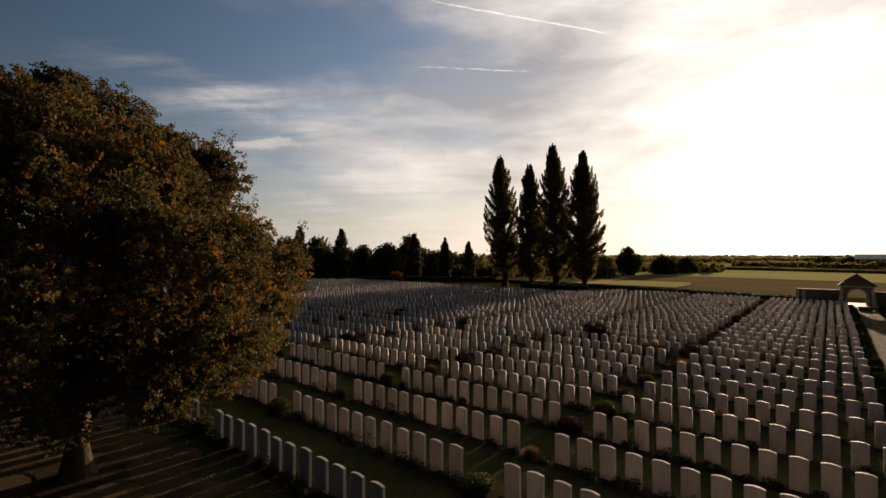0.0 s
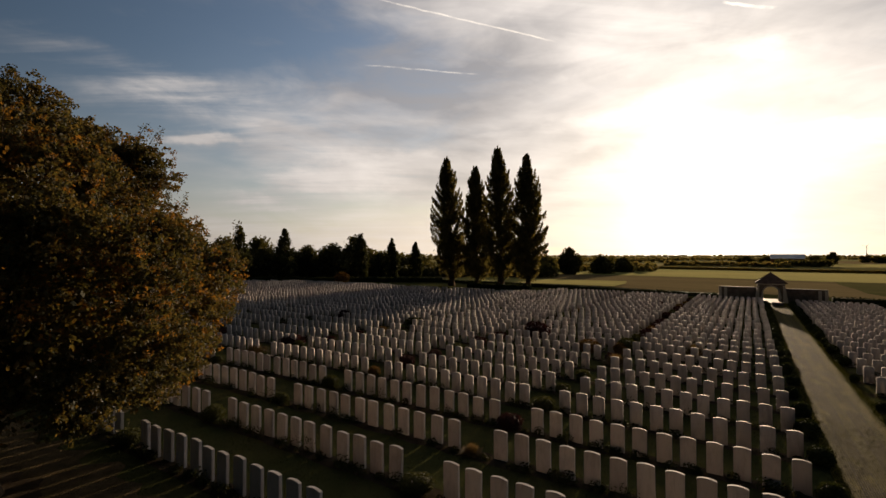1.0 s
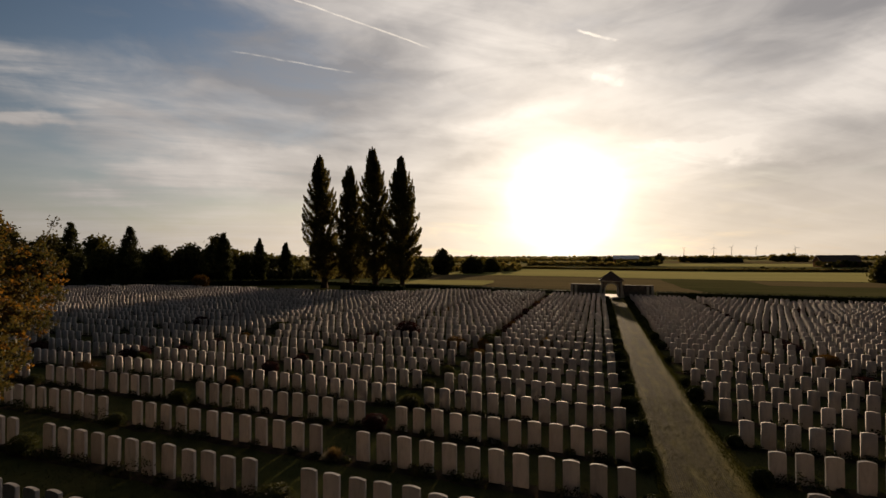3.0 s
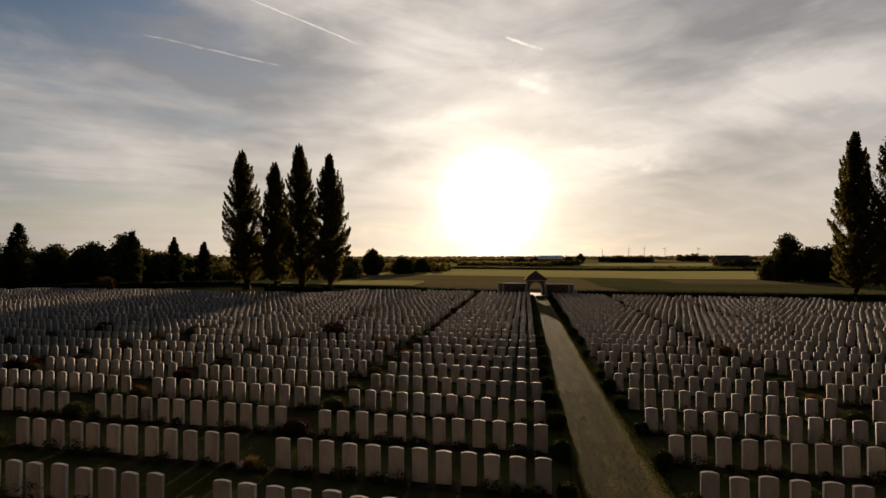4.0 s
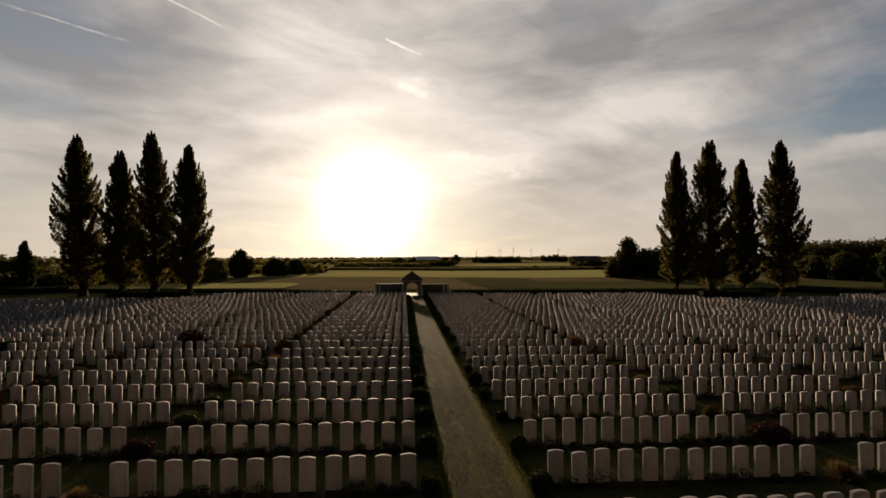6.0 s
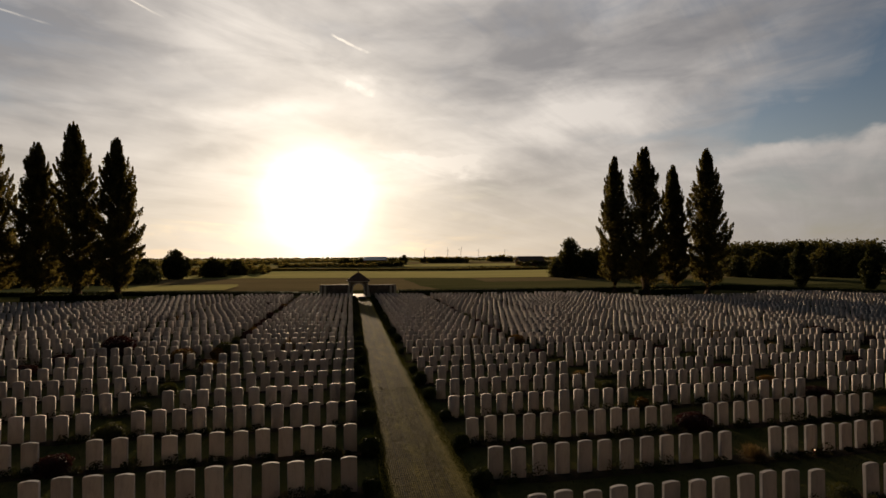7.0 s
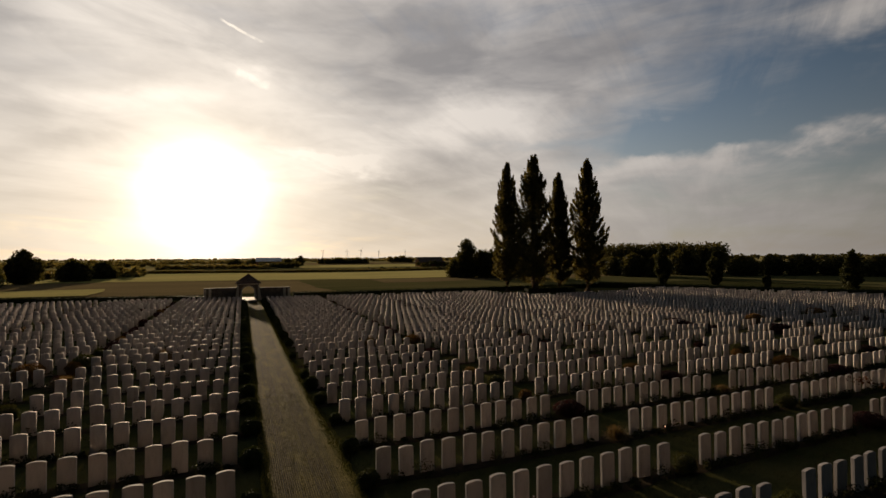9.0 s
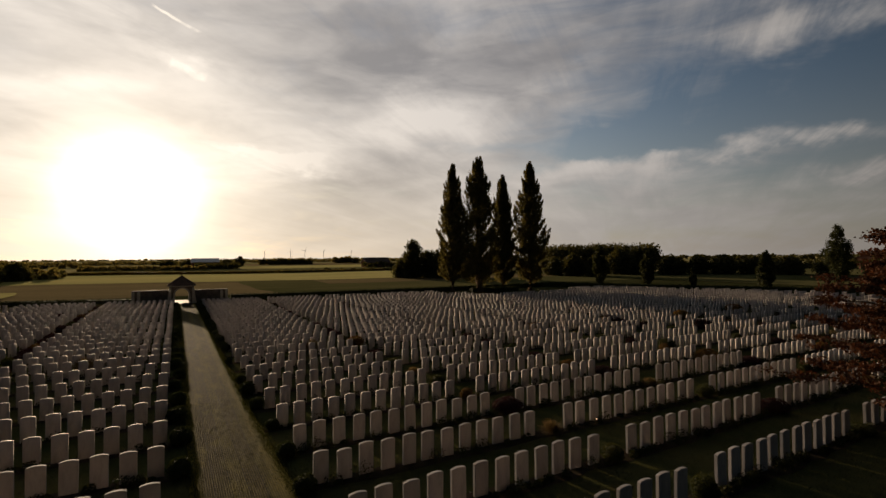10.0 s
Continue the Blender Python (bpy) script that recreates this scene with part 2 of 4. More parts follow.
def stone_material(name, single):
    """Pale limestone with lichen and rain streaks; single: one object per stone, else one island per stone."""
    m, n, bsdf = material(name)
    if single:
        rnd = n.tree.nodes.new("ShaderNodeObjectInfo").outputs["Random"]
    else:
        rnd = n.tree.nodes.new("ShaderNodeNewGeometry").outputs["Random Per Island"]
    where = place_of(n)
    stains = n.ramp(n.noise(n.scaled(where, 6, 6, 1.6), 1.4, 6, 0.65, 0.4), 0.42, 0.72)
    lichen = n.ramp(n.noise(where, 21.0, 5, 0.7), 0.58, 0.7)
    colour = n.mix(rnd, (0.44, 0.385, 0.345), (0.585, 0.515, 0.465))
    colour = n.mix(n.math("MULTIPLY", stains, 0.55), colour, (0.33, 0.28, 0.235))
    colour = n.mix(n.math("MULTIPLY", lichen, 0.4), colour, (0.40, 0.36, 0.30))
    n.put(bsdf.inputs["Base Color"], colour)
    bsdf.inputs["Roughness"].default_value = 0.7
    bsdf.inputs["Specular IOR Level"].default_value = 0.3
    bumped(n, bsdf, n.noise(where, 120.0, 4, 0.7), 0.25, 0.003)
    return m


STONE = stone_material("weathered_limestone", True)
STONE_FAR = stone_material("weathered_limestone_far", False)
LAWN = surface("lawn", (0.038, 0.044, 0.016), (0.066, 0.062, 0.024), 0.35, 34.0, 0.95, 0.9, 0.03, dirt=(0.052, 0.040, 0.020))
SOIL = surface("soil", (0.030, 0.022, 0.015), (0.055, 0.042, 0.028), 1.5, 22.0, 0.95, 1.0, 0.03)
FIELD_BASE = surface("far_land", (0.075, 0.082, 0.028), (0.145, 0.12, 0.055), 0.006, 0.4, 0.95, 0.2, 0.05, dirt=(0.055, 0.058, 0.030), fuzz=0.14)
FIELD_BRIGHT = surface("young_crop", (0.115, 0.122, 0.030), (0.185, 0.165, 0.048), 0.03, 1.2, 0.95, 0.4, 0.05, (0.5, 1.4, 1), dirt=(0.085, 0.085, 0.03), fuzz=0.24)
FIELD_GREEN = surface("pasture", (0.046, 0.052, 0.018), (0.082, 0.078, 0.030), 0.05, 1.5, 0.95, 0.4, 0.05, (0.3, 1.2, 1), dirt=(0.085, 0.070, 0.035), fuzz=0.04)
FIELD_BROWN = surface("stubble", (0.090, 0.066, 0.034), (0.14, 0.102, 0.052), 0.03, 1.6, 0.95, 0.4, 0.05, (0.3, 1, 1), fuzz=0.08)
BARK = surface("bark", (0.052, 0.038, 0.027), (0.098, 0.072, 0.048), 3.0, 24.0, 0.95, 1.0, 0.03, (1, 1, 0.25))
DARK_WALL = surface("flint_wall", (0.10, 0.085, 0.07), (0.17, 0.14, 0.11), 2.0, 9.0, 0.85, 0.8, 0.02)
PALE_STONE = surface("pale_stone", (0.42, 0.38, 0.31), (0.52, 0.47, 0.39), 1.5, 18.0, 0.8, 0.4, 0.01)
ROOF = surface("roof_tile", (0.075, 0.050, 0.038), (0.13, 0.085, 0.06), 1.2, 7.0, 0.8, 0.6, 0.02)
PAVING = surface("paving", (0.40, 0.37, 0.32), (0.52, 0.48, 0.42), 1.0, 12.0, 0.7, 0.3, 0.01)
STEEL = surface("grey_metal", (0.30, 0.31, 0.32), (0.36, 0.36, 0.37), 1.0, 5.0, 0.45, 0.1, 0.01)
WHITE_ROOF = surface("pale_sheet_roof", (0.55, 0.55, 0.55), (0.68, 0.68, 0.67), 0.3, 3.0, 0.4, 0.2, 0.02)
BRICK = surface("red_brick_wall", (0.16, 0.075, 0.05), (0.22, 0.11, 0.07), 0.6, 6.0, 0.9, 0.4, 0.02)

GREEN_MAPLE = leafy("maple_leaves", [(0.026, 0.031, 0.015), (0.042, 0.045, 0.021), (0.060, 0.055, 0.024), (0.085, 0.064, 0.026), (0.125, 0.076, 0.024)], (2.1, 1.7, 0.9), 0.42, 0.5, 1.3, 0.14)
# lit copy of the maple leaves: low sunlight put into golden tones
SUNLIT_MAPLE = leafy("sunlit_maple_leaves", [(0.070, 0.047, 0.018), (0.125, 0.072, 0.024), (0.20, 0.105, 0.032)], (2.0, 1.6, 0.7), 0.45, 0.45, 1.0)
COPPER = leafy("copper_leaves", [(0.050, 0.024, 0.014), (0.080, 0.036, 0.020), (0.13, 0.058, 0.028)], (1.4, 1.0, 0.7), 0.22)
POPLAR = leafy("poplar_leaves", [(0.062, 0.062, 0.028), (0.095, 0.086, 0.038), (0.14, 0.114, 0.05)], (1.9, 1.6, 0.9), 0.50)
# paler than the woodland leaves: distance haze and back light put into the tones
HAZED_HEDGEROW = leafy("hazed_hedgerow_leaves", [(0.09, 0.09, 0.04), (0.13, 0.115, 0.05), (0.17, 0.13, 0.06)], (1.6, 1.35, 0.8), 0.58, 0.5, 0.2)
CYPRESS = leafy("fastigiate_leaves", [(0.030, 0.036, 0.016), (0.048, 0.052, 0.022), (0.070, 0.066, 0.028)], (1.4, 1.3, 0.8), 0.25)
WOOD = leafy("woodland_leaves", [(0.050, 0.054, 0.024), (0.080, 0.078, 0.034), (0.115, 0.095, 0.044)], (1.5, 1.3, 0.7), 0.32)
BOX = leafy("box_leaves", [(0.024, 0.030, 0.014), (0.036, 0.042, 0.018), (0.048, 0.052, 0.022)], (1.3, 1.3, 0.7), 0.2, 0.5, 1.1, 0.02)
ROSE = leafy("rose_leaves", [(0.020, 0.028, 0.012), (0.034, 0.042, 0.016), (0.060, 0.045, 0.024)], (1.4, 1.2, 0.7), 0.25)
SHRUB = {
    "g": leafy("green_shrub_leaves", [(0.028, 0.034, 0.013), (0.048, 0.052, 0.020), (0.075, 0.070, 0.028)], (1.4, 1.3, 0.7), 0.28),
    "r": leafy("dark_red_shrub_leaves", [(0.024, 0.012, 0.012), (0.042, 0.018, 0.017), (0.062, 0.027, 0.023)], (1.4, 0.9, 0.8), 0.2),
    "o": leafy("russet_shrub_leaves", [(0.085, 0.048, 0.018), (0.13, 0.075, 0.024), (0.18, 0.105, 0.036)], (1.4, 1.15, 0.6), 0.3),
    "t": leafy("straw_shrub_leaves", [(0.12, 0.085, 0.045), (0.17, 0.12, 0.06), (0.20, 0.14, 0.075)], (1.3, 1.1, 0.7), 0.3),
}
SHRUB_WORDS = {"g": "leafy green shrub in the gap between headstones", "r": "dark red leafed shrub in the planting bed",
               "o": "russet autumn shrub between two headstone blocks", "t": "dry straw-coloured shrub in the planting bed"}


def path_material():
    m, n, bsdf = material("worn_grass_path")
    where = place_of(n)
    fine = n.noise(where, 45.0, 6, 0.7)
    big = n.ramp(n.noise(n.scaled(where, 1.2, 0.35, 1), 1.0, 5, 0.6, 0.4), 0.3, 0.7)
    x = n.add("ShaderNodeSeparateXYZ", Vector=where).outputs[0]
    middle = n.math("SUBTRACT", 1.0, n.ramp(n.math("ABSOLUTE", n.math("SUBTRACT", x, 1.62)), 0.62, 1.02))
    # strips of reinforcing mesh, each with fine cords lengthwise
    along = n.math("DIVIDE", n.math("SUBTRACT", x, 0.72), 0.37)
    strip = n.math("FLOOR", along)
    edge = n.math("ABSOLUTE", n.math("SUBTRACT", n.math("FRACT", along), 0.5))
    seam = n.ramp(edge, 0.44, 0.49)
    tone = n.add("ShaderNodeTexWhiteNoise", Vector=n.add("ShaderNodeCombineXYZ", X=strip, Y=0.0, Z=0.0).outputs[0]).outputs["Value"]
    cord = n.math("ABSOLUTE", n.math("SUBTRACT", n.math("FRACT", n.math("MULTIPLY", along, 7.0)), 0.5))
    cells = n.ramp(cord, 0.22, 0.40)
    grid = n.add("ShaderNodeTexBrick", Vector=where, Scale=1.0, Mortar_Size=0.02, Brick_Width=0.37, Row_Height=0.13)
    cells = n.math("MAXIMUM", cells, n.math("MULTIPLY", grid.outputs["Fac"], 0.6))
    colour = n.mix(big, (0.115, 0.094, 0.010), (0.168, 0.132, 0.017))
    worn = n.math("MULTIPLY", middle, n.ramp(n.noise(n.scaled(where, 1.5, 0.5, 1), 1.6, 5, 0.6), 0.22, 0.55))
    colour = n.mix(n.math("MULTIPLY", worn, n.math("ADD", 0.15, n.math("MULTIPLY", tone, 0.85))), colour, (0.070, 0.050, 0.012))
    colour = n.mix(n.math("MULTIPLY", n.math("MULTIPLY", cells, n.math("ADD", 0.28, n.math("MULTIPLY", worn, 0.70))), 0.96), colour, (0.016, 0.014, 0.007))
    colour = n.mix(n.math("MULTIPLY", n.math("MULTIPLY", seam, worn), 0.8), colour, (0.018, 0.017, 0.009))
    grain = n.math("ADD", 0.55, n.math("MULTIPLY", fine, 0.9))
    colour = n.mix(1.0, colour, n.add("ShaderNodeCombineXYZ", X=grain, Y=grain, Z=grain).outputs[0], "MULTIPLY")
    n.put(bsdf.inputs["Base Color"], colour)
    bsdf.inputs["Roughness"].default_value = 0.9
    bsdf.inputs["Specular IOR Level"].default_value = 0.03
    bsdf.inputs["Sheen Weight"].default_value = 0.02
    n.put(bsdf.inputs["Sheen Tint"], n.mix(0.3, colour, (0.9, 0.8, 0.3)))
    height = n.math("SUBTRACT", fine, n.math("MULTIPLY", n.math("MULTIPLY", cells, worn), 0.8))
    bumped(n, bsdf, height, 1.0, 0.05)
    return m


PATH_GRASS = path_material()

# ---- builders ----


def zg(x, y):
    """Height of the ground: it falls gently ahead and to +x, then levels out."""
    yy = y if y < 17 else 17 + 8.5 * (1 - math.exp(-(y - 17) / 8.5))
    return -0.0141 * 28 * math.tanh(x / 28) - 0.0314 * max(yy, -40)


def quads(name, verts, faces, mat, smooth=False):
    """A mesh of quads from arrays."""
    me = bpy.data.meshes.new(name)
    verts, faces = np.asarray(verts, np.float32), np.asarray(faces, np.int32)
    me.vertices.add(len(verts))
    me.vertices.foreach_set("co", verts.ravel())
    me.loops.add(faces.size)
    me.loops.foreach_set("vertex_index", faces.ravel())
    me.polygons.add(len(faces))
    me.polygons.foreach_set("loop_start", np.arange(0, faces.size, 4, dtype=np.int32))
    me.update(calc_edges=True)
    if smooth:
        me.polygons.foreach_set("use_smooth", np.ones(len(faces), bool))
    me.materials.append(mat)
    return me


def mesh_of(name, bm, mat, smooth=False):
    me = bpy.data.meshes.new(name)
    bm.to_mesh(me)
    bm.free()
    if smooth:
        for p in me.polygons:
            p.use_smooth = True
    me.materials.append(mat)
    return me


def part(name, data, parent, label="", at=None):
    ob = new(name, data)
    ob.parent = parent
    if at is not None:
        ob.matrix_basis = at
    return tagged(ob, label)


def leaf_quads(points, size, rng, droop=0.0):
    """Diamond leaves of about that size at the points, each turned by chance."""
    n = len(points)
    a = rng.normal(size=(n, 3))
    a[:, 2] -= droop
    a /= np.linalg.norm(a, axis=1)[:, None]
    b = np.cross(a, rng.normal(size=(n, 3)))
    b /= np.linalg.norm(b, axis=1)[:, None] + 1e-9
    s = (size * rng.uniform(0.6, 1.35, n))[:, None]
    v = np.stack([points - a * s * 0.5, points + b * s * 0.34 - a * s * 0.05, points + a * s * 0.5, points - b * s * 0.34 - a * s * 0.05], 1)
    return v.reshape(-1, 3), np.arange(4 * n).reshape(-1, 4)


def clumps(centres, radii, per, rng, shell=0.5):
    """Points in ellipsoids round the centres, denser towards their skins."""
    n = len(centres)
    d = rng.normal(size=(n, per, 3))
    d /= np.linalg.norm(d, axis=2)[..., None]
    r = rng.uniform(0, 1, (n, per, 1)) ** shell
    return (centres[:, None, :] + d * r * radii[:, None, :]).reshape(-1, 3)


def tube(bm, points, radii, sides=8):
    """A tapered limb through the points."""
    rings = []
    for i, (p, r) in enumerate(zip(points, radii)):
        p = Vector(p)
        q = Vector(points[min(i + 1, len(points) - 1)]) - Vector(points[max(i - 1, 0)])
        turn = q.to_track_quat("Z", "Y")
        ring = []
        for j in range(sides):
            a = 2 * math.pi * j / sides
            wob = 1 + 0.10 * noise.noise((p.x * 2 + j, p.y * 2, p.z * 1.5))
            ring.append(bm.verts.new(p + turn @ Vector((math.cos(a) * r * wob, math.sin(a) * r * wob, 0))))
        rings.append(ring)
    for lo, hi in zip(rings, rings[1:]):
        for j in range(sides):
            bm.faces.new((lo[j], lo[(j + 1) % sides], hi[(j + 1) % sides], hi[j]))
    bm.faces.new(rings[-1])


def box(bm, x0, x1, y0, y1, z0, z1, bevel=0.0):
    made = bmesh.ops.create_cube(bm, size=1, matrix=Matrix.Translation(((x0 + x1) / 2, (y0 + y1) / 2, (z0 + z1) / 2)) @ Matrix.Diagonal((x1 - x0, y1 - y0, z1 - z0, 1)))
    if bevel:
        edges = list({e for v in made["verts"] for e in v.link_edges})
        bmesh.ops.bevel(bm, geom=edges, offset=bevel, segments=1, affect="EDGES")


def thing(name, x, y, label, category, group="", z=None):
    ob = new(name)
    ob.empty_display_size = 0.2
    ob.matrix_basis = Matrix.Translation((x, y, zg(x, y) if z is None else z))
    return tagged(ob, label, category, group)


def laid(name, mat, x0, x1, y0, y1, lift, step=2.0, label="", category="", kind="structure", ragged=0.0, thick=0.0):
    """A sheet laid on the ground, its long edges a little uneven."""
    nx, ny = max(1, round((x1 - x0) / step)), max(1, round((y1 - y0) / step))
    verts, faces = [], []
    for j in range(ny + 1):
        for i in range(nx + 1):
            x, y = x0 + (x1 - x0) * i / nx, y0 + (y1 - y0) * j / ny
            if ragged and i in (0, nx):
                x += ragged * noise.noise((x, y * 1.7, 3.1))
            if ragged and j in (0, ny):
                y += ragged * noise.noise((x * 1.7, y, 7.7))
            verts.append((x, y, zg(x, y) + lift))
    for j in range(ny):
        for i in range(nx):
            a = j * (nx + 1) + i
            faces.append((a, a + 1, a + nx + 2, a + nx + 1))
    return tagged(new(name, quads(name, verts, faces, mat, True)), label, category, kind=kind)


# ---- ground and fields ----


def ground_sheet():
    near = np.arange(-116, 117, 2.0)
    far = np.array([130, 160, 210, 300, 450, 700, 1100, 1800, 2900, 4500.0])
    xs = np.r_[-far[::-1], near, far]
    ys = np.r_[-far[::-1], np.arange(-116, 120, 2.0), far]
    verts = [(x, y, zg(x, y)) for y in ys for x in xs]
    w = len(xs)
    faces = [(j * w + i, j * w + i + 1, (j + 1) * w + i + 1, (j + 1) * w + i) for j in range(len(ys) - 1) for i in range(w - 1)]
    me = quads("ground", verts, faces, LAWN, True)
    me.materials.append(FIELD_BASE)
    for p in me.polygons:
        c = p.center
        if c.y > 90 or abs(c.x) > 118 or c.y < -116:
            p.material_index = 1
    tagged(new("ground", me), "mown lawn and open farmland reaching the horizon", "ground", kind="structure")


ground_sheet()
laid("grass_path", PATH_GRASS, 0.58, 2.84, -4.0, 74.0, 0.012, 0.54, "worn mown grass path between clipped box balls", "path", ragged=0.10)
FIELDS = (
    ("pasture_field", FIELD_GREEN, 10, 130, 88, 142, "dark green pasture beyond the cemetery wall"),
    ("stubble_field", FIELD_BROWN, -70, 15, 88, 141, "tan stubble field beyond the gate"),
    ("stubble_field", FIELD_BROWN, 34, 150, 116, 136, "brown furrowed strip beside the pasture"),
    ("pasture_field", FIELD_GREEN, 40, 150, 166, 196, "darker green strip inside the crop field"),
    ("crop_field", FIELD_BRIGHT, -75, 95, 139, 214, "bright yellow-green young crop field"),
    ("pasture_field", FIELD_GREEN, 98, 330, 139, 200, "green pasture with a hedge"),
    ("pasture_field", FIELD_GREEN, -40, 170, 222, 300, "green pasture in the distance"),
    ("crop_field", FIELD_BRIGHT, 20, 190, 320, 420, "pale yellow-green crop strip in the distance"),
    ("stubble_field", FIELD_BROWN, 60, 420, 440, 620, "brown stubble field in the distance"),
    ("stubble_field", FIELD_BROWN, 130, 420, 205, 270, "brown ploughed strip behind the pasture"),
    ("pasture_field", FIELD_GREEN, 112, 380, -20, 120, "green meadow beside the cemetery hedge"),
    ("crop_field", FIELD_BRIGHT, -320, 20, 700, 900, "pale crop field near the horizon"),
    ("pasture_field", FIELD_GREEN, -500, -60, 560, 680, "green field far away"),
    ("crop_field", FIELD_BRIGHT, 500, 1100, 700, 900, "pale crop field near the horizon"),
    # grass laid in the brighter crop colour, which stands in for sunlight on it
    ("crop_field", FIELD_BRIGHT, -62, -22, 90, 108, "grass strip behind the poplars, coloured bright as sunlit"),
)
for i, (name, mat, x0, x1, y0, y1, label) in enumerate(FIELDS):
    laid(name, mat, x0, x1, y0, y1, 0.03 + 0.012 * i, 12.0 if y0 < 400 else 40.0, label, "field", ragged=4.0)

# ---- headstones ----
ROWS = [6.82 + 2.58 * k for k in range(10)] + [32.07 + 2.03 * k for k in range(20)]


def side_limits(y):
    """Where the rows end at the boundary hedges."""
    left = -94 if y < 56 else -94 + (y - 56) * 1.55
    right = 88 if y < 36 else 88 - (y - 36) * 0.55
    return left, right


def in_bay(x, y):
    """Lawn left free of stones round the poplars and along the far corners."""
    return (y > 66.5 and (x < -27 or x > 38)) or (y > 64.0 and -53 < x < -29) or (y > 62.0 and 41 < x < 63)


def headstone_profile(arc, w=0.19, h=0.81, rise=0.034):
    pts = [(-w, -0.12), (w, -0.12)]
    for i in range(arc + 1):
        a = 1 - 2 * i / arc
        pts.append((w * a, h - rise * a * a))
    return pts


def headstone_mesh(bevel, thick, h):
    bm = bmesh.new()
    front = [bm.verts.new((x, -thick / 2, z)) for x, z in headstone_profile(8, 0.19, h)]
    face = bm.faces.new(front)
    moved = bmesh.ops.extrude_face_region(bm, geom=[face])
    bmesh.ops.translate(bm, vec=(0, thick, 0), verts=[v for v in moved["geom"] if isinstance(v, bmesh.types.BMVert)])
    bmesh.ops.recalc_face_normals(bm, faces=bm.faces)
    edges = [e for e in bm.edges if len(e.link_faces) == 2 and e.calc_face_angle(0) > 1.0]
    bmesh.ops.bevel(bm, geom=edges, offset=bevel, segments=2, affect="EDGES")
    return mesh_of("headstone", bm, STONE)


rng = np.random.default_rng(5)
slots, gaps = [], []
for k, y in enumerate(ROWS):
    left, right = side_limits(y)
    for side, start, pitch, step in ((-1, 0.0, 8.16, 0.605), (1, 3.28, 8.29, 0.61)):
        for b in range(14):
            edge = start + side * b * pitch + rng.normal(0, 0.022 if k < 8 or b == 0 else 0.06)
            for j in range(12):
                x = edge + side * (0.19 + j * step) + rng.normal(0, 0.012 if k < 8 or j == 0 else 0.028)
                if b > 1 and rng.uniform() < 0.02:
                    continue
                if left < x < right and not in_bay(x, y):
                    slots.append((k, x, y + rng.normal(0, 0.02), b))
            g = edge + side * (7.07 + 0.57)
            if left < g < right and not in_bay(g, y):
                gaps.append((k, side, b, g, y))

STONE_MESHES = [headstone_mesh(0.008, 0.085, 0.81), headstone_mesh(0.010, 0.09, 0.80), headstone_mesh(0.006, 0.085, 0.825)]
far_v, far_f, count = [], [], 0
profile = np.array(headstone_profile(3))
pn = len(profile)
for k, x, y, b in slots:
    lean, turn, sink = rng.normal(0, 0.45), rng.normal(0, 0.9), rng.normal(0, 0.012)
    if k < 4 and b < 3:
        ob = new("headstone", STONE_MESHES[rng.integers(3)])
        ob.matrix_basis = pose(x, y, zg(x, y) + sink, lean, rng.normal(0, 0.4), turn)
        tagged(ob, "pale limestone headstone with a gently curved top", "headstone", "rows of headstones")
        continue
    c, s = math.cos(radians(turn)), math.sin(radians(turn))
    for t in (-0.043, 0.043):
        px, pz = profile[:, 0], profile[:, 1]
        py = t + pz * math.tan(radians(lean))
        far_v.append(np.stack([x + px * c - py * s, y + px * s + py * c, zg(x, y) + pz + sink], 1))
    base = count
    count += 2 * pn
    for i in range(pn):
        j = (i + 1) % pn
        far_f.append((base + i, base + pn + i, base + pn + j, base + j))
    # faces of the slab, as strips of quads
    far_f.append((base, base + 1, base + 2, base + 5))
    far_f.append((base + 2, base + 3, base + 4, base + 5))
    far_f.append((base + pn + 5, base + pn + 2, base + pn + 1, base + pn))
    far_f.append((base + pn + 5, base + pn + 4, base + pn + 3, base + pn + 2))
far = quads("headstone_field", np.concatenate(far_v), far_f, STONE_FAR)
tagged(new("headstone_field", far), "long rows of pale limestone headstones receding", "headstones", kind="stuff")

# ---- planting ----
for k, y in enumerate(ROWS):
    left, right = side_limits(y)
    for x0, x1 in ((left, 0.45), (2.85, right)):
        laid("planting_bed", SOIL, x0, x1, y - 0.42, y + 0.20, 0.010, 0.62, "dark soil strip under a row of headstones", "flower bed", ragged=0.16)

LEAF_RNG = np.random.default_rng(11)


def low_plants(rows, x_of, spacing, leaf, per, height):
    """Rose and herb clumps at the feet of the stones."""
    centres, radii = [], []
    for k in rows:
        y = ROWS[k]
        left, right = x_of(y)
        x = left
        while x < right:
            x += LEAF_RNG.exponential(spacing) + 0.12
            if 0.0 < x < 3.3 or LEAF_RNG.uniform() < 0.12:
                continue
            r = LEAF_RNG.uniform(0.10, 0.21) * (1.45 if LEAF_RNG.uniform() < 0.14 else 1.0)
            h = r * LEAF_RNG.uniform(0.7, 1.2) * height
            centres.append((x, y - 0.25 + LEAF_RNG.normal(0, 0.05), zg(x, y) + h * 0.66))
            radii.append((r * 1.3, r * 0.95, h))
    pts = clumps(np.array(centres), np.array(radii), per, LEAF_RNG, 0.4)
    return leaf_quads(pts, leaf, LEAF_RNG)


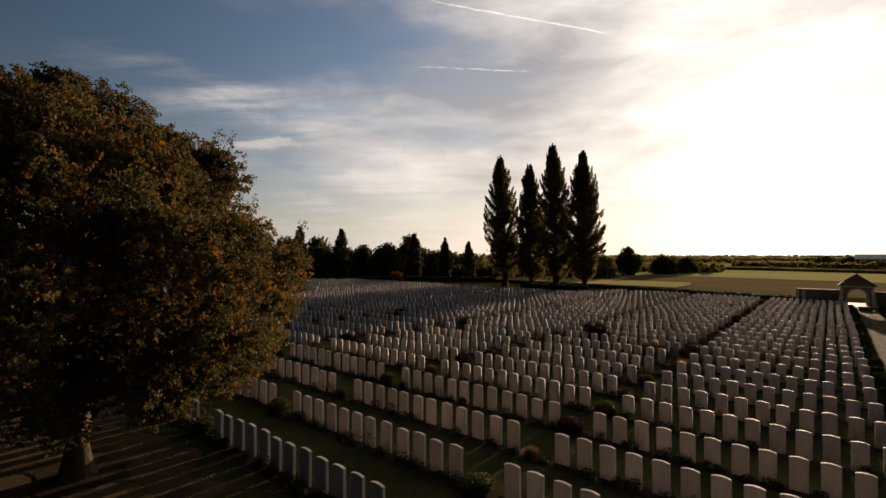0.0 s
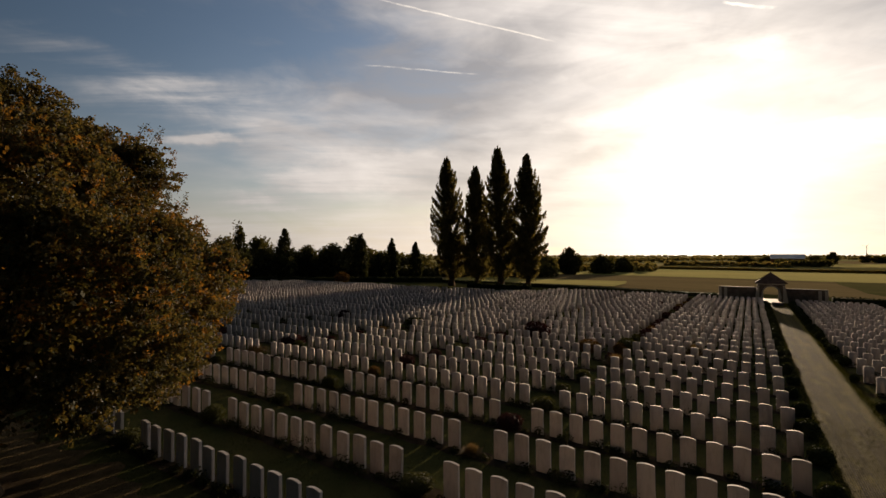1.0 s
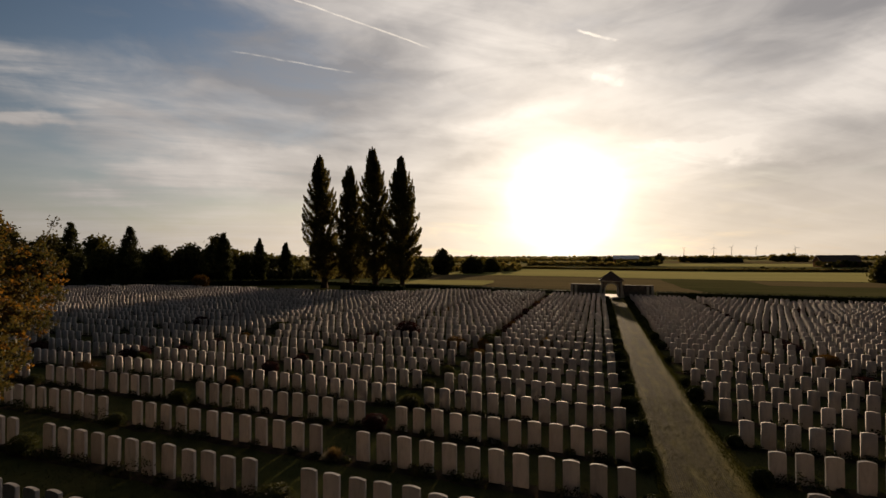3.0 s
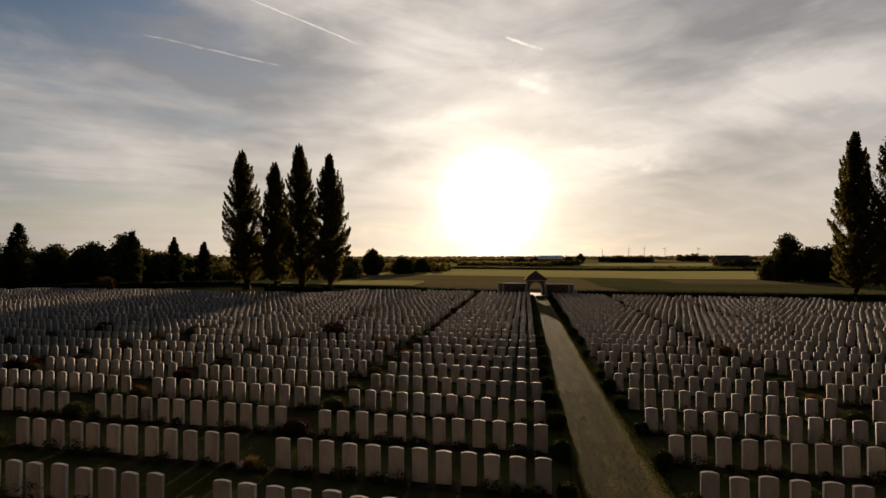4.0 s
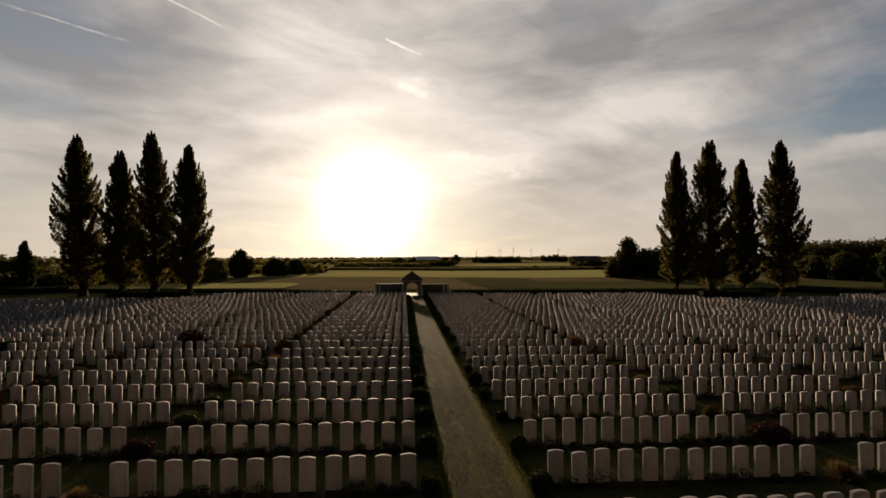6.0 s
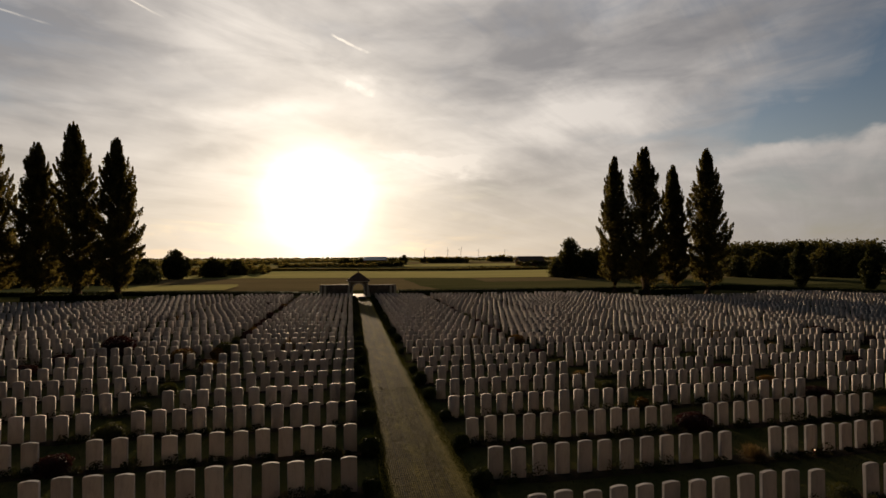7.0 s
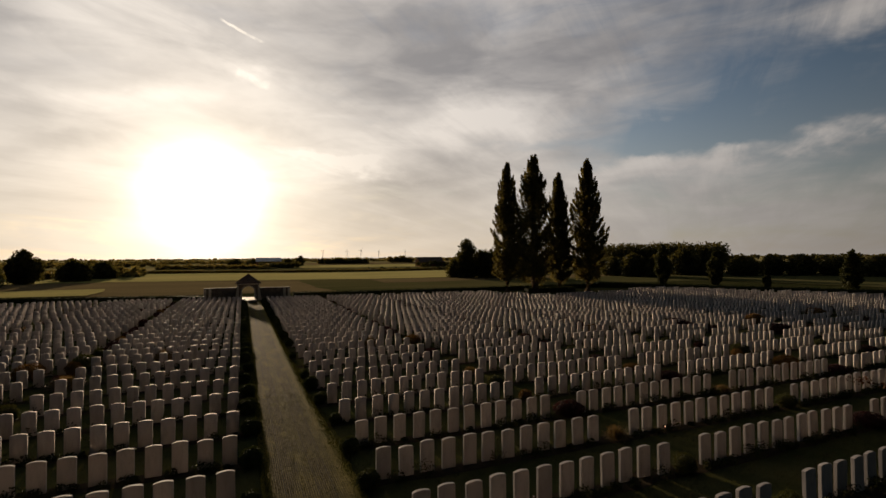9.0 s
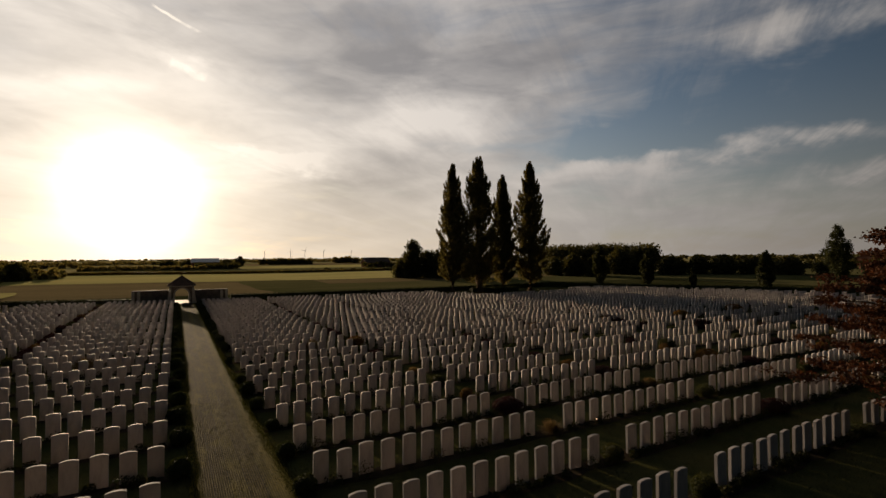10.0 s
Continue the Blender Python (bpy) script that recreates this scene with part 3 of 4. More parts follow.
near_x = lambda y: (max(side_limits(y)[0], -34), min(side_limits(y)[1], 42))
v, f = low_plants(range(0, 5), near_x, 0.30, 0.050, 210, 1.0)
tagged(new("rose_planting", quads("rose_planting", v, f, ROSE)), "low dark roses and herbs along the headstone feet", "plants", kind="stuff")
v, f = low_plants(range(5, 13), lambda y: (max(side_limits(y)[0], -60), min(side_limits(y)[1], 66)), 0.28, 0.085, 36, 1.1)
tagged(new("border_planting", quads("border_planting", v, f, ROSE)), "dark low border plants along farther headstone rows", "plants", kind="stuff")
v, f = low_plants(range(13, 30), side_limits, 0.9, 0.16, 7, 1.0)
tagged(new("distant_planting", quads("distant_planting", v, f, ROSE)), "sparse low plants among distant headstone rows", "plants", kind="stuff")


BLOSSOM = leafy("pale_rose_petals", [(0.45, 0.30, 0.28), (0.60, 0.50, 0.45), (0.70, 0.66, 0.60)], (1.0, 0.95, 0.9), 0.35)
where = np.array([(x, ROWS[k] - 0.25 + LEAF_RNG.normal(0, 0.06), 0) for k in range(5) for x in LEAF_RNG.uniform(*near_x(ROWS[k]), 14) if not 0 < x < 3.3])
where[:, 2] = [zg(a, b) + LEAF_RNG.uniform(0.16, 0.30) for a, b, _ in where]
pts = clumps(where, np.full((len(where), 3), 0.022), 14, LEAF_RNG, 0.6)
tagged(new("rose_blossom", quads("rose_blossom", *leaf_quads(pts, 0.03, LEAF_RNG), BLOSSOM)), "scattered pale rose blossoms along the beds", "flowers", kind="stuff")


def ball_mesh(seed):
    """A clipped box ball, small leaves over a dark core."""
    r = np.random.default_rng(seed)
    d = r.normal(size=(900, 3))
    d /= np.linalg.norm(d, axis=1)[:, None]
    lump = np.array([1 + 0.10 * noise.noise(Vector(p) * 2.2 + Vector((seed, 0, 0))) for p in d])
    pts = d * (lump * r.uniform(0.86, 1.03, len(d)))[:, None] * np.array((0.27, 0.27, 0.25)) + (0, 0, 0.21)
    pts = pts[pts[:, 2] > -0.02]
    return quads("foliage", *leaf_quads(pts, 0.055, r), BOX)


def core_mesh(rx, ry, rz, z, mat):
    bm = bmesh.new()
    bmesh.ops.create_icosphere(bm, subdivisions=2, radius=1, matrix=Matrix.Translation((0, 0, z)) @ Matrix.Diagonal((rx, ry, rz, 1)))
    for v in bm.verts:
        v.co *= 1 + 0.07 * noise.noise(v.co * 5)
    return mesh_of("core", bm, mat, True)


BALLS = [ball_mesh(s) for s in (1, 2, 3)]
BALL_CORE = core_mesh(0.235, 0.235, 0.215, 0.20, BOX)
for k, y in enumerate(ROWS):
    for x in (0.34, 3.00):
        if LEAF_RNG.uniform() < 0.06 and k > 2:
            continue
        bx, by = x + LEAF_RNG.normal(0, 0.05), y - 0.1 + LEAF_RNG.normal(0, 0.12)
        if k == 0 and x > 1:
            continue
        ob = thing("box_ball", bx, by, "rounded clipped box bush beside the grass path", "bush", "box balls along the path")
        size = LEAF_RNG.choice((0.85, 1.05, 1.2, 1.32))
        ob.matrix_basis = ob.matrix_basis @ Matrix.Diagonal((size, size, size * 0.95, 1))
        part("foliage", BALLS[k % 3], ob)
        part("core", BALL_CORE, ob)


def shrub_meshes(kind, seed):
    """A dense dome of leaves on a few stems, or a fountain of dry grass for the straw kind."""
    r = np.random.default_rng(seed)
    if kind == "t":
        n = 900
        a, tilt, length = r.uniform(0, 6.3, n), r.uniform(0, 1.15, n) ** 0.8, r.uniform(0.30, 0.50, n)
        root = np.stack([r.normal(0, 0.06, n), r.normal(0, 0.06, n), np.full(n, -0.02)], 1)
        out = np.stack([np.cos(a) * np.sin(tilt), np.sin(a) * np.sin(tilt), np.cos(tilt)], 1)
        mid, tip = root + out * length[:, None] * 0.6, root + out * length[:, None] - np.outer(np.sin(tilt) * 0.10, (0, 0, 1))
        wide = np.stack([-np.sin(a), np.cos(a), 0 * a], 1) * 0.008
        v = np.stack([root, mid - wide, tip, mid + wide], 1).reshape(-1, 3)
        leaves = quads("leaves", v, np.arange(4 * n).reshape(-1, 4), SHRUB[kind])
    else:
        n = 2600
        d = r.normal(size=(n, 3))
        d /= np.linalg.norm(d, axis=1)[:, None]
        lump = np.array([1 + 0.22 * noise.noise(Vector(p) * 2.6 + Vector((seed, 0, 0))) for p in d])
        pts = d * (lump * r.uniform(0.78, 1.04, n))[:, None] * (0.36, 0.31, 0.28) + (0, 0, 0.24)
        leaves = quads("leaves", *leaf_quads(pts[pts[:, 2] > 0.0], 0.042, r), SHRUB[kind])
    bm = bmesh.new()
    for i in range(7):
        a = i * 0.9
        tube(bm, [(0.03 * math.cos(a), 0.03 * math.sin(a), -0.05), (0.10 * math.cos(a), 0.09 * math.sin(a), 0.14), (0.20 * math.cos(a), 0.17 * math.sin(a), 0.30)], [0.012, 0.009, 0.004], 5)
    return leaves, mesh_of("stems", bm, BARK)


SHRUBS = {kind: [shrub_meshes(kind, 20 + 7 * i + ord(kind)) for i in range(2)] for kind in "grot"}


SHRUB_CORES = {kind: core_mesh(0.29, 0.25, 0.21, 0.21, SHRUB[kind]) for kind in "gro"}


def shrub(kind, x, y, wide, high, i=0):
    ob = thing("shrub", x, y, SHRUB_WORDS[kind], "shrub", "shrubs between the headstones")
    ob.matrix_basis = ob.matrix_basis @ pose(0, 0, 0, 0, 0, 57 * i) @ Matrix.Diagonal((wide, wide, high, 1))
    leaves, stems = SHRUBS[kind][i % 2]
    part("leaves", leaves, ob)
    part("stems", stems, ob)
    if kind != "t":
        part("core", SHRUB_CORES[kind], ob)


# one letter a row, from the nearest: the shrubs in the gap lines beside the path
LINES = {(-1, 0): "ggtrggg rorgrrorrgrrgrrorg", (1, 0): "ggtrogtgrgrgrrgrggrrrgrrgrg", (-1, 1): "ggggorrgrrgtrgrrgrogrrgrrg", (1, 1): "grgtrorgrrgrgrrtrgrrgrgrrg"}
far_shrubs = {kind: [] for kind in SHRUB}
for k, side, b, g, y in gaps:
    letters = LINES.get((side, b), "")
    kind = letters[k] if k < len(letters) else "grrgotr"[(k * 5 + b * 3 + (side > 0)) % 7]
    if kind == " " or (b > 1 and (k * 7 + b * 11) % 5 == 0):
        continue
    wide = 0.85 + 0.45 * LEAF_RNG.uniform()
    high = 0.62 + 0.45 * LEAF_RNG.uniform() * (1.4 if b == 0 and side < 0 and k > 8 else 1.0)
    if kind == "r":
        wide, high = wide * 1.25, high * 1.12
    if k < 14 and b < 4 or b == 0:
        shrub(kind, g + LEAF_RNG.normal(0, 0.08), y - 0.15, wide, high, k + b)
    else:
        far_shrubs[kind].append((g, y - 0.15, zg(g, y) + 0.26 * high, 0.36 * wide, 0.28 * high))
for kind, rows in far_shrubs.items():
    rows = np.array(rows)
    pts = clumps(rows[:, :3], rows[:, [3, 3, 4]], 60, LEAF_RNG, 0.6)
    tagged(new("distant_shrubs", quads("distant_shrubs", *leaf_quads(pts, 0.14, LEAF_RNG), SHRUB[kind])), SHRUB_WORDS[kind].replace(" in ", "s in ", 1) if "shrub in" in SHRUB_WORDS[kind] else "russet autumn shrubs among distant headstones", "shrubs", kind="stuff")
# taller shrubs that stand among the rows
for kind, x, y, wide, high in (("r", -13.7, 31.9, 2.0, 2.1), ("t", -4.0, 31.4, 1.5, 1.7), ("t", 8.1, 31.6, 1.5, 1.7), ("o", 11.2, 32.0, 1.4, 1.2), ("o", 26.9, 16.4, 1.5, 1.2),
                               ("r", 39.5, 24.5, 1.9, 1.5), ("o", 54.4, 30.1, 2.0, 1.6), ("o", -9.4, 29.3, 1.5, 1.4), ("t", -7.2, 26.6, 1.7, 1.3), ("r", 18.4, 57.0, 1.2, 1.6),
                               ("r", -9.5, 57.6, 1.2, 1.4), ("r", -31.0, 30.4, 1.4, 1.7), ("g", -24.3, 31.5, 1.7, 1.2), ("r", -24.9, 19.9, 1.7, 1.3), ("t", -24.6, 17.1, 1.9, 1.1),
                               ("o", -71.2, 70.2, 3.4, 4.2), ("g", -7.6, 30.9, 1.4, 1.5), ("t", -17.6, 63.5, 1.4, 1.5), ("r", 35.1, 30.4, 1.7, 1.6),
                               ("o", 26.1, 30.9, 1.5, 1.3), ("o", 44.2, 29.6, 1.9, 1.6), ("g", 28.2, 19.9, 1.4, 1.3)):
    shrub(kind, x, y, wide * 1.25, high * 1.05, int(y))



def memorial_candle(x, y):
    """A small grave candle: clear cup, wax and flame."""
    ob = thing("memorial_candle", x, y, "small lit grave candle at the foot of a headstone", "candle")
    bm = bmesh.new()
    tube(bm, [(0, 0, -0.02), (0, 0, 0.04), (0, 0, 0.11)], [0.030, 0.032, 0.034], 12)
    part("cup", mesh_of("cup", bm, CANDLE_CUP, True), ob, "red plastic cup")
    bm = bmesh.new()
    tube(bm, [(0, 0, 0.112), (0, 0, 0.135), (0, 0, 0.165), (0, 0, 0.20)], [0.010, 0.020, 0.014, 0.002], 10)
    part("flame", mesh_of("flame", bm, FLAME, True), ob, "bright flame")


CANDLE_CUP = surface("red_wax_cup", (0.30, 0.035, 0.025), (0.36, 0.05, 0.03), 8.0, 60.0, 0.4, 0.1, 0.002)
FLAME, flame_nodes, flame_bsdf = material("candle_flame")
flame_bsdf.inputs["Emission Color"].default_value = (1.0, 0.62, 0.36, 1)
flame_bsdf.inputs["Emission Strength"].default_value = 1.6
memorial_candle(12.95, 11.80)

# ---- grass blades of the path and along its edges ----


def blades(n, x_of, y0, y1, tall, seed, mat, name, label):
    """Upright blades of grass, thinning out with distance."""
    g = np.random.default_rng(seed)
    y = y0 + (y1 - y0) * g.uniform(0, 1, n) ** 1.5
    x = x_of(g, n)
    z = np.array([zg(a, b) for a, b in zip(x, y)])
    h = tall * g.uniform(0.5, 1.3, n) * (1 + (y - y0) / 40)
    a = g.uniform(0, math.pi, n)
    w = h * 0.16
    dx, dy, tx, ty = np.cos(a) * w, np.sin(a) * w, g.normal(0, 0.4, n) * h, g.normal(0, 0.4, n) * h
    v = np.stack([np.stack([x - dx, y - dy, z], 1), np.stack([x + dx, y + dy, z], 1),
                  np.stack([x + tx + dx * 0.3, y + ty + dy * 0.3, z + h], 1), np.stack([x + tx - dx * 0.3, y + ty - dy * 0.3, z + h], 1)], 1)
    tagged(new(name, quads(name, v.reshape(-1, 3), np.arange(4 * n).reshape(-1, 4), mat)), label, "grass", kind="stuff")


BLADE = leafy("path_grass_blades", [(0.048, 0.046, 0.011), (0.080, 0.071, 0.017), (0.125, 0.102, 0.026)], (1.7, 1.5, 0.5), 0.45, 0.4, 0.9)
BLADE_DARK = leafy("lawn_blades", [(0.020, 0.024, 0.009), (0.034, 0.036, 0.014), (0.052, 0.048, 0.018)], (1.5, 1.4, 0.6), 0.35, 0.5, 0.6)
blades(22000, lambda g, n: g.uniform(0.70, 2.74, n), 5.0, 73.0, 0.014, 3, BLADE, "path_grass", "short worn grass of the path")
blades(60000, lambda g, n: np.where(g.uniform(size=n) < 0.5, 0.66 + 0.08 * g.normal(size=n), 2.78 + 0.11 * g.normal(size=n)), 5.0, 73.0, 0.032, 6, BLADE_DARK, "edge_grass", "ragged darker grass along the path edges")
blades(120000, lambda g, n: g.uniform(-20, 26, n), 4.0, 22.0, 0.035, 4, BLADE_DARK, "lawn_grass", "short dark lawn grass between the rows")

# ---- gate house and walls ----


def gate_house(cx, y):
    """A small square gatehouse: arch, sloping buttresses, pale eaves course and a pyramid roof of tiles."""
    z0 = zg(cx, y)
    ob = thing("gate_house", cx, y, "small dark flint gatehouse with pyramid roof and arched opening", "gate house", z=z0)
    half, depth, eave, apex, ow, spring = 1.42, 1.42, 2.28, 3.72, 0.86, 1.16
    for name, y0, y1 in (("front_wall", -depth, -depth + 0.35), ("back_wall", depth - 0.35, depth)):
        bm = bmesh.new()
        outline = [(-half, -0.2), (-ow, -0.2), (-ow, spring)]
        for i in range(1, 12):
            a = math.pi * (1 - i / 12)
            outline.append((ow * math.cos(a), spring + ow * math.sin(a)))
        outline += [(ow, spring), (ow, -0.2), (half, -0.2), (half, eave), (-half, eave)]
        face = bm.faces.new([bm.verts.new((x, y0, z)) for x, z in outline])
        moved = bmesh.ops.extrude_face_region(bm, geom=[face])
        bmesh.ops.translate(bm, vec=(0, y1 - y0, 0), verts=[v for v in moved["geom"] if isinstance(v, bmesh.types.BMVert)])
        bmesh.ops.triangulate(bm, faces=[f for f in bm.faces if len(f.verts) > 4])
        bmesh.ops.recalc_face_normals(bm, faces=bm.faces)
        part(name, mesh_of(name, bm, DARK_WALL), ob)
    for sx in (-1, 1):
        bm = bmesh.new()
        box(bm, min(sx * half, sx * (half - 0.4)), max(sx * half, sx * (half - 0.4)), -depth + 0.352, depth - 0.352, -0.2, eave, 0.01)
        part("side_wall", mesh_of("side_wall", bm, DARK_WALL), ob)
        # buttress that leans into the corner, in courses of pale stone
        for sy in (-1, 1):
            for i in range(6):
                bm = bmesh.new()
                out = 0.36 - 0.055 * i
                x0, x1 = sx * (half - 0.16), sx * (half + out)
                y0, y1 = sy * (depth - 0.16), sy * (depth + 0.10)
                box(bm, min(x0, x1), max(x0, x1), min(y0, y1), max(y0, y1), -0.15 + i * 0.38, 0.215 + i * 0.38, 0.012)
                part("buttress_stone", mesh_of("buttress_stone", bm, PALE_STONE), ob, "pale dressed buttress stone")
    # eaves course
    bm = bmesh.new()
    box(bm, -half - 0.12, half + 0.12, -depth - 0.12, depth + 0.12, eave + 0.004, eave + 0.12, 0.02)
    part("eaves_course", mesh_of("eaves_course", bm, PALE_STONE), ob, "pale stone course under the eaves")
    # tiled slopes: stepped courses up to the apex
    courses, reach, low = 11, half + 0.30, eave + 0.124
    for q in range(4):
        bm = bmesh.new()
        for i in range(courses):
            w0, w1 = reach * (1 - i / courses), reach * (1 - (i + 1) / courses)
            za, zb = low + (apex - low) * i / courses, low + (apex - low) * (i + 1) / courses
            lip = [bm.verts.new(p) for p in ((-w0, -w0, za), (w0, -w0, za), (w0, -w0, za + 0.035), (-w0, -w0, za + 0.035))]
            bm.faces.new(lip)
            if w1 > 0.01:
                top = [bm.verts.new(p) for p in ((w1, -w1, zb), (-w1, -w1, zb))]
                bm.faces.new((lip[3], lip[2], top[0], top[1]))
            else:
                bm.faces.new((lip[3], lip[2], bm.verts.new((0, 0, zb + 0.03))))
        part("roof", mesh_of("roof", bm, ROOF), ob, "steep dark tiled roof slope", Matrix.Rotation(q * math.pi / 2, 4, "Z"))
        bm = bmesh.new()
        tube(bm, [(-reach, -reach, low + 0.02), (-reach * 0.5, -reach * 0.5, (low + apex) / 2 + 0.02), (0, 0, apex + 0.03)], [0.07, 0.07, 0.06], 6)
        part("hip_tiles", mesh_of("hip_tiles", bm, ROOF), ob, "", Matrix.Rotation(q * math.pi / 2, 4, "Z"))
    bm = bmesh.new()
    box(bm, -reach, reach, -reach, reach, low - 0.002, low + 0.03)
    part("soffit", mesh_of("soffit", bm, ROOF), ob)
    bm = bmesh.new()
    tube(bm, [(0, 0, apex), (0, 0, apex + 0.12), (0, 0, apex + 0.2)], [0.09, 0.07, 0.02], 8)
    part("finial", mesh_of("finial", bm, ROOF), ob)
    # arch ring and jambs
    for i in range(13):
        a, b = math.pi * i / 13 + 0.02, math.pi * (i + 1) / 13 - 0.02
        bm = bmesh.new()
        ring = []
        for yy in (-depth - 0.03, -depth + 0.1):
            for rad, ang in ((ow - 0.02, a), (ow + 0.15, a), (ow + 0.15, b), (ow - 0.02, b)):
                ring.append(bm.verts.new((rad * math.cos(ang), yy, spring + rad * math.sin(ang))))
        for q in ((0, 1, 2, 3), (7, 6, 5, 4), (0, 4, 5, 1), (1, 5, 6, 2), (2, 6, 7, 3), (3, 7, 4, 0)):
            bm.faces.new([ring[j] for j in q])
        bmesh.ops.recalc_face_normals(bm, faces=bm.faces)
        part("arch_stone", mesh_of("arch_stone", bm, PALE_STONE), ob, "pale arch stone")
    for sx in (-1, 1):
        for i in range(4):
            bm = bmesh.new()
            x0, x1 = sx * (ow - 0.02), sx * (ow + (0.15 if i % 2 else 0.24))
            box(bm, min(x0, x1), max(x0, x1), -depth - 0.03, -depth + 0.1, -0.1 + i * 0.315, 0.205 + i * 0.315, 0.008)
            part("jamb_stone", mesh_of("jamb_stone", bm, PALE_STONE), ob, "pale jamb stone")


gate_house(1.0, 75.6)


def gate_wall(x0, x1, y, sign):
    ob = thing("gate_wall", (x0 + x1) / 2, y, "low dark flint wall with pale piers beside the gatehouse", "wall", "gate walls")
    h = (x1 - x0) / 2
    bm = bmesh.new()
    box(bm, -h, h, -0.25, 0.25, -0.3, 1.62, 0.02)
    part("body", mesh_of("body", bm, DARK_WALL), ob)
    bm = bmesh.new()
    box(bm, -h - 0.04, h + 0.04, -0.32, 0.32, 1.622, 1.78, 0.03)
    part("coping", mesh_of("coping", bm, DARK_WALL), ob)
    for px in (sign * (h - 0.75), sign * (h - 0.1)):
        bm = bmesh.new()
        box(bm, px - 0.17, px + 0.17, -0.30, -0.254, -0.3, 1.62, 0.01)
        part("pier", mesh_of("pier", bm, PALE_STONE), ob, "pale stone strip on the wall")


gate_wall(-4.80, -0.44, 75.7, -1)
gate_wall(2.44, 6.80, 75.7, 1)
laid("gate_paving", PAVING, 0.05, 1.95, 72.9, 80.0, 0.035, 0.5, "pale paving through the gate arch", "paving")
step_bm = bmesh.new()
box(step_bm, -0.55, 0.55, -0.25, 0.25, -0.1, 0.40, 0.03)
bench = thing("stone_block", 1.5, 69.8, "dark low stone block on the path before the gate", "stone block")
part("body", mesh_of("body", step_bm, DARK_WALL), bench)


def hedge(x0, y0, x1, y1, wide, high, leaf, per_metre, mat, label, category="hedge"):
    """A clipped hedge along a line: leaves over a solid core."""
    n = int(math.hypot(x1 - x0, y1 - y0) * per_metre)
    r = LEAF_RNG
    mx, my = (x0 + x1) / 2, (y0 + y1) / 2
    ob = thing("hedge", mx, my, label, category)
    t, u, w = r.uniform(-0.5, 0.5, n), r.uniform(-1, 1, n), r.uniform(0, 1, n)
    far = r.uniform(size=n) < 0.5
    u = np.where(far, np.sign(u) * r.uniform(0.85, 1.05, n), u)
    w = np.where(far, w, r.uniform(0.85, 1.12, n))
    dx, dy = x1 - x0, y1 - y0
    length = math.hypot(dx, dy)
    px, py = t * dx - u * wide / 2 * dy / length, t * dy + u * wide / 2 * dx / length
    pz = w * high + np.array([zg(mx + a, my + b) for a, b in zip(px, py)]) - zg(mx, my)
    part("leaves", quads("leaves", *leaf_quads(np.stack([px, py, pz], 1), leaf, r), mat), ob)
    bm = bmesh.new()
    steps = max(2, int(length / 4))
    rings = []
    for i in range(steps + 1):
        cx, cy = (i / steps - 0.5) * dx, (i / steps - 0.5) * dy
        dz = zg(mx + cx, my + cy) - zg(mx, my)
        nx, ny = -dy / length * wide * 0.45, dx / length * wide * 0.45
        rings.append([bm.verts.new((cx + s * nx, cy + s * ny, dz + z)) for s, z in ((-1, -0.1), (-1, high * 0.92), (1, high * 0.92), (1, -0.1))])
    for a, b in zip(rings, rings[1:]):
        for j in range(3):
            bm.faces.new((a[j], a[j + 1], b[j + 1], b[j]))
    bm.faces.new(rings[0])
    bm.faces.new(rings[-1][::-1])
    part("core", mesh_of("core", bm, mat), ob)


hedge(7.4, 77.0, 68.0, 77.5, 0.8, 0.85, 0.20, 60, BOX, "low dark clipped hedge along the cemetery edge")
hedge(68.0, 77.5, 92.5, 35.0, 0.8, 1.0, 0.20, 60, BOX, "low dark clipped hedge along the cemetery edge")
hedge(92.5, 35.0, 96.0, 2.0, 0.8, 1.0, 0.20, 60, BOX, "low dark clipped hedge along the cemetery edge")
hedge(-4.9, 77.0, -56.0, 84.5, 0.8, 0.6, 0.20, 60, BOX, "low dark clipped hedge along the cemetery edge")
hedge(-56.0, 84.5, -101.0, 56.0, 0.9, 1.0, 0.22, 60, BOX, "low dark clipped hedge along the cemetery edge")
hedge(-101.0, 56.0, -103.0, 10.0, 0.9, 1.0, 0.22, 50, BOX, "low dark clipped hedge along the cemetery edge")
hedge(-43.5, 73.9, -32.0, 74.5, 1.6, 0.75, 0.20, 160, BOX, "dark low clipped hedge round the poplar feet")
hedge(46.8, 72.2, 56.5, 71.4, 1.6, 0.75, 0.20, 160, BOX, "dark low clipped hedge round the poplar feet")

hedge(-60.0, 217.0, 60.0, 218.5, 1.6, 1.0, 0.5, 18, HAZED_HEDGEROW, "low straggling hedge between two fields")
hedge(40.0, 216.0, 200.0, 232.0, 1.6, 1.0, 0.5, 14, HAZED_HEDGEROW, "low straggling hedge between two fields")

# ---- trees ----


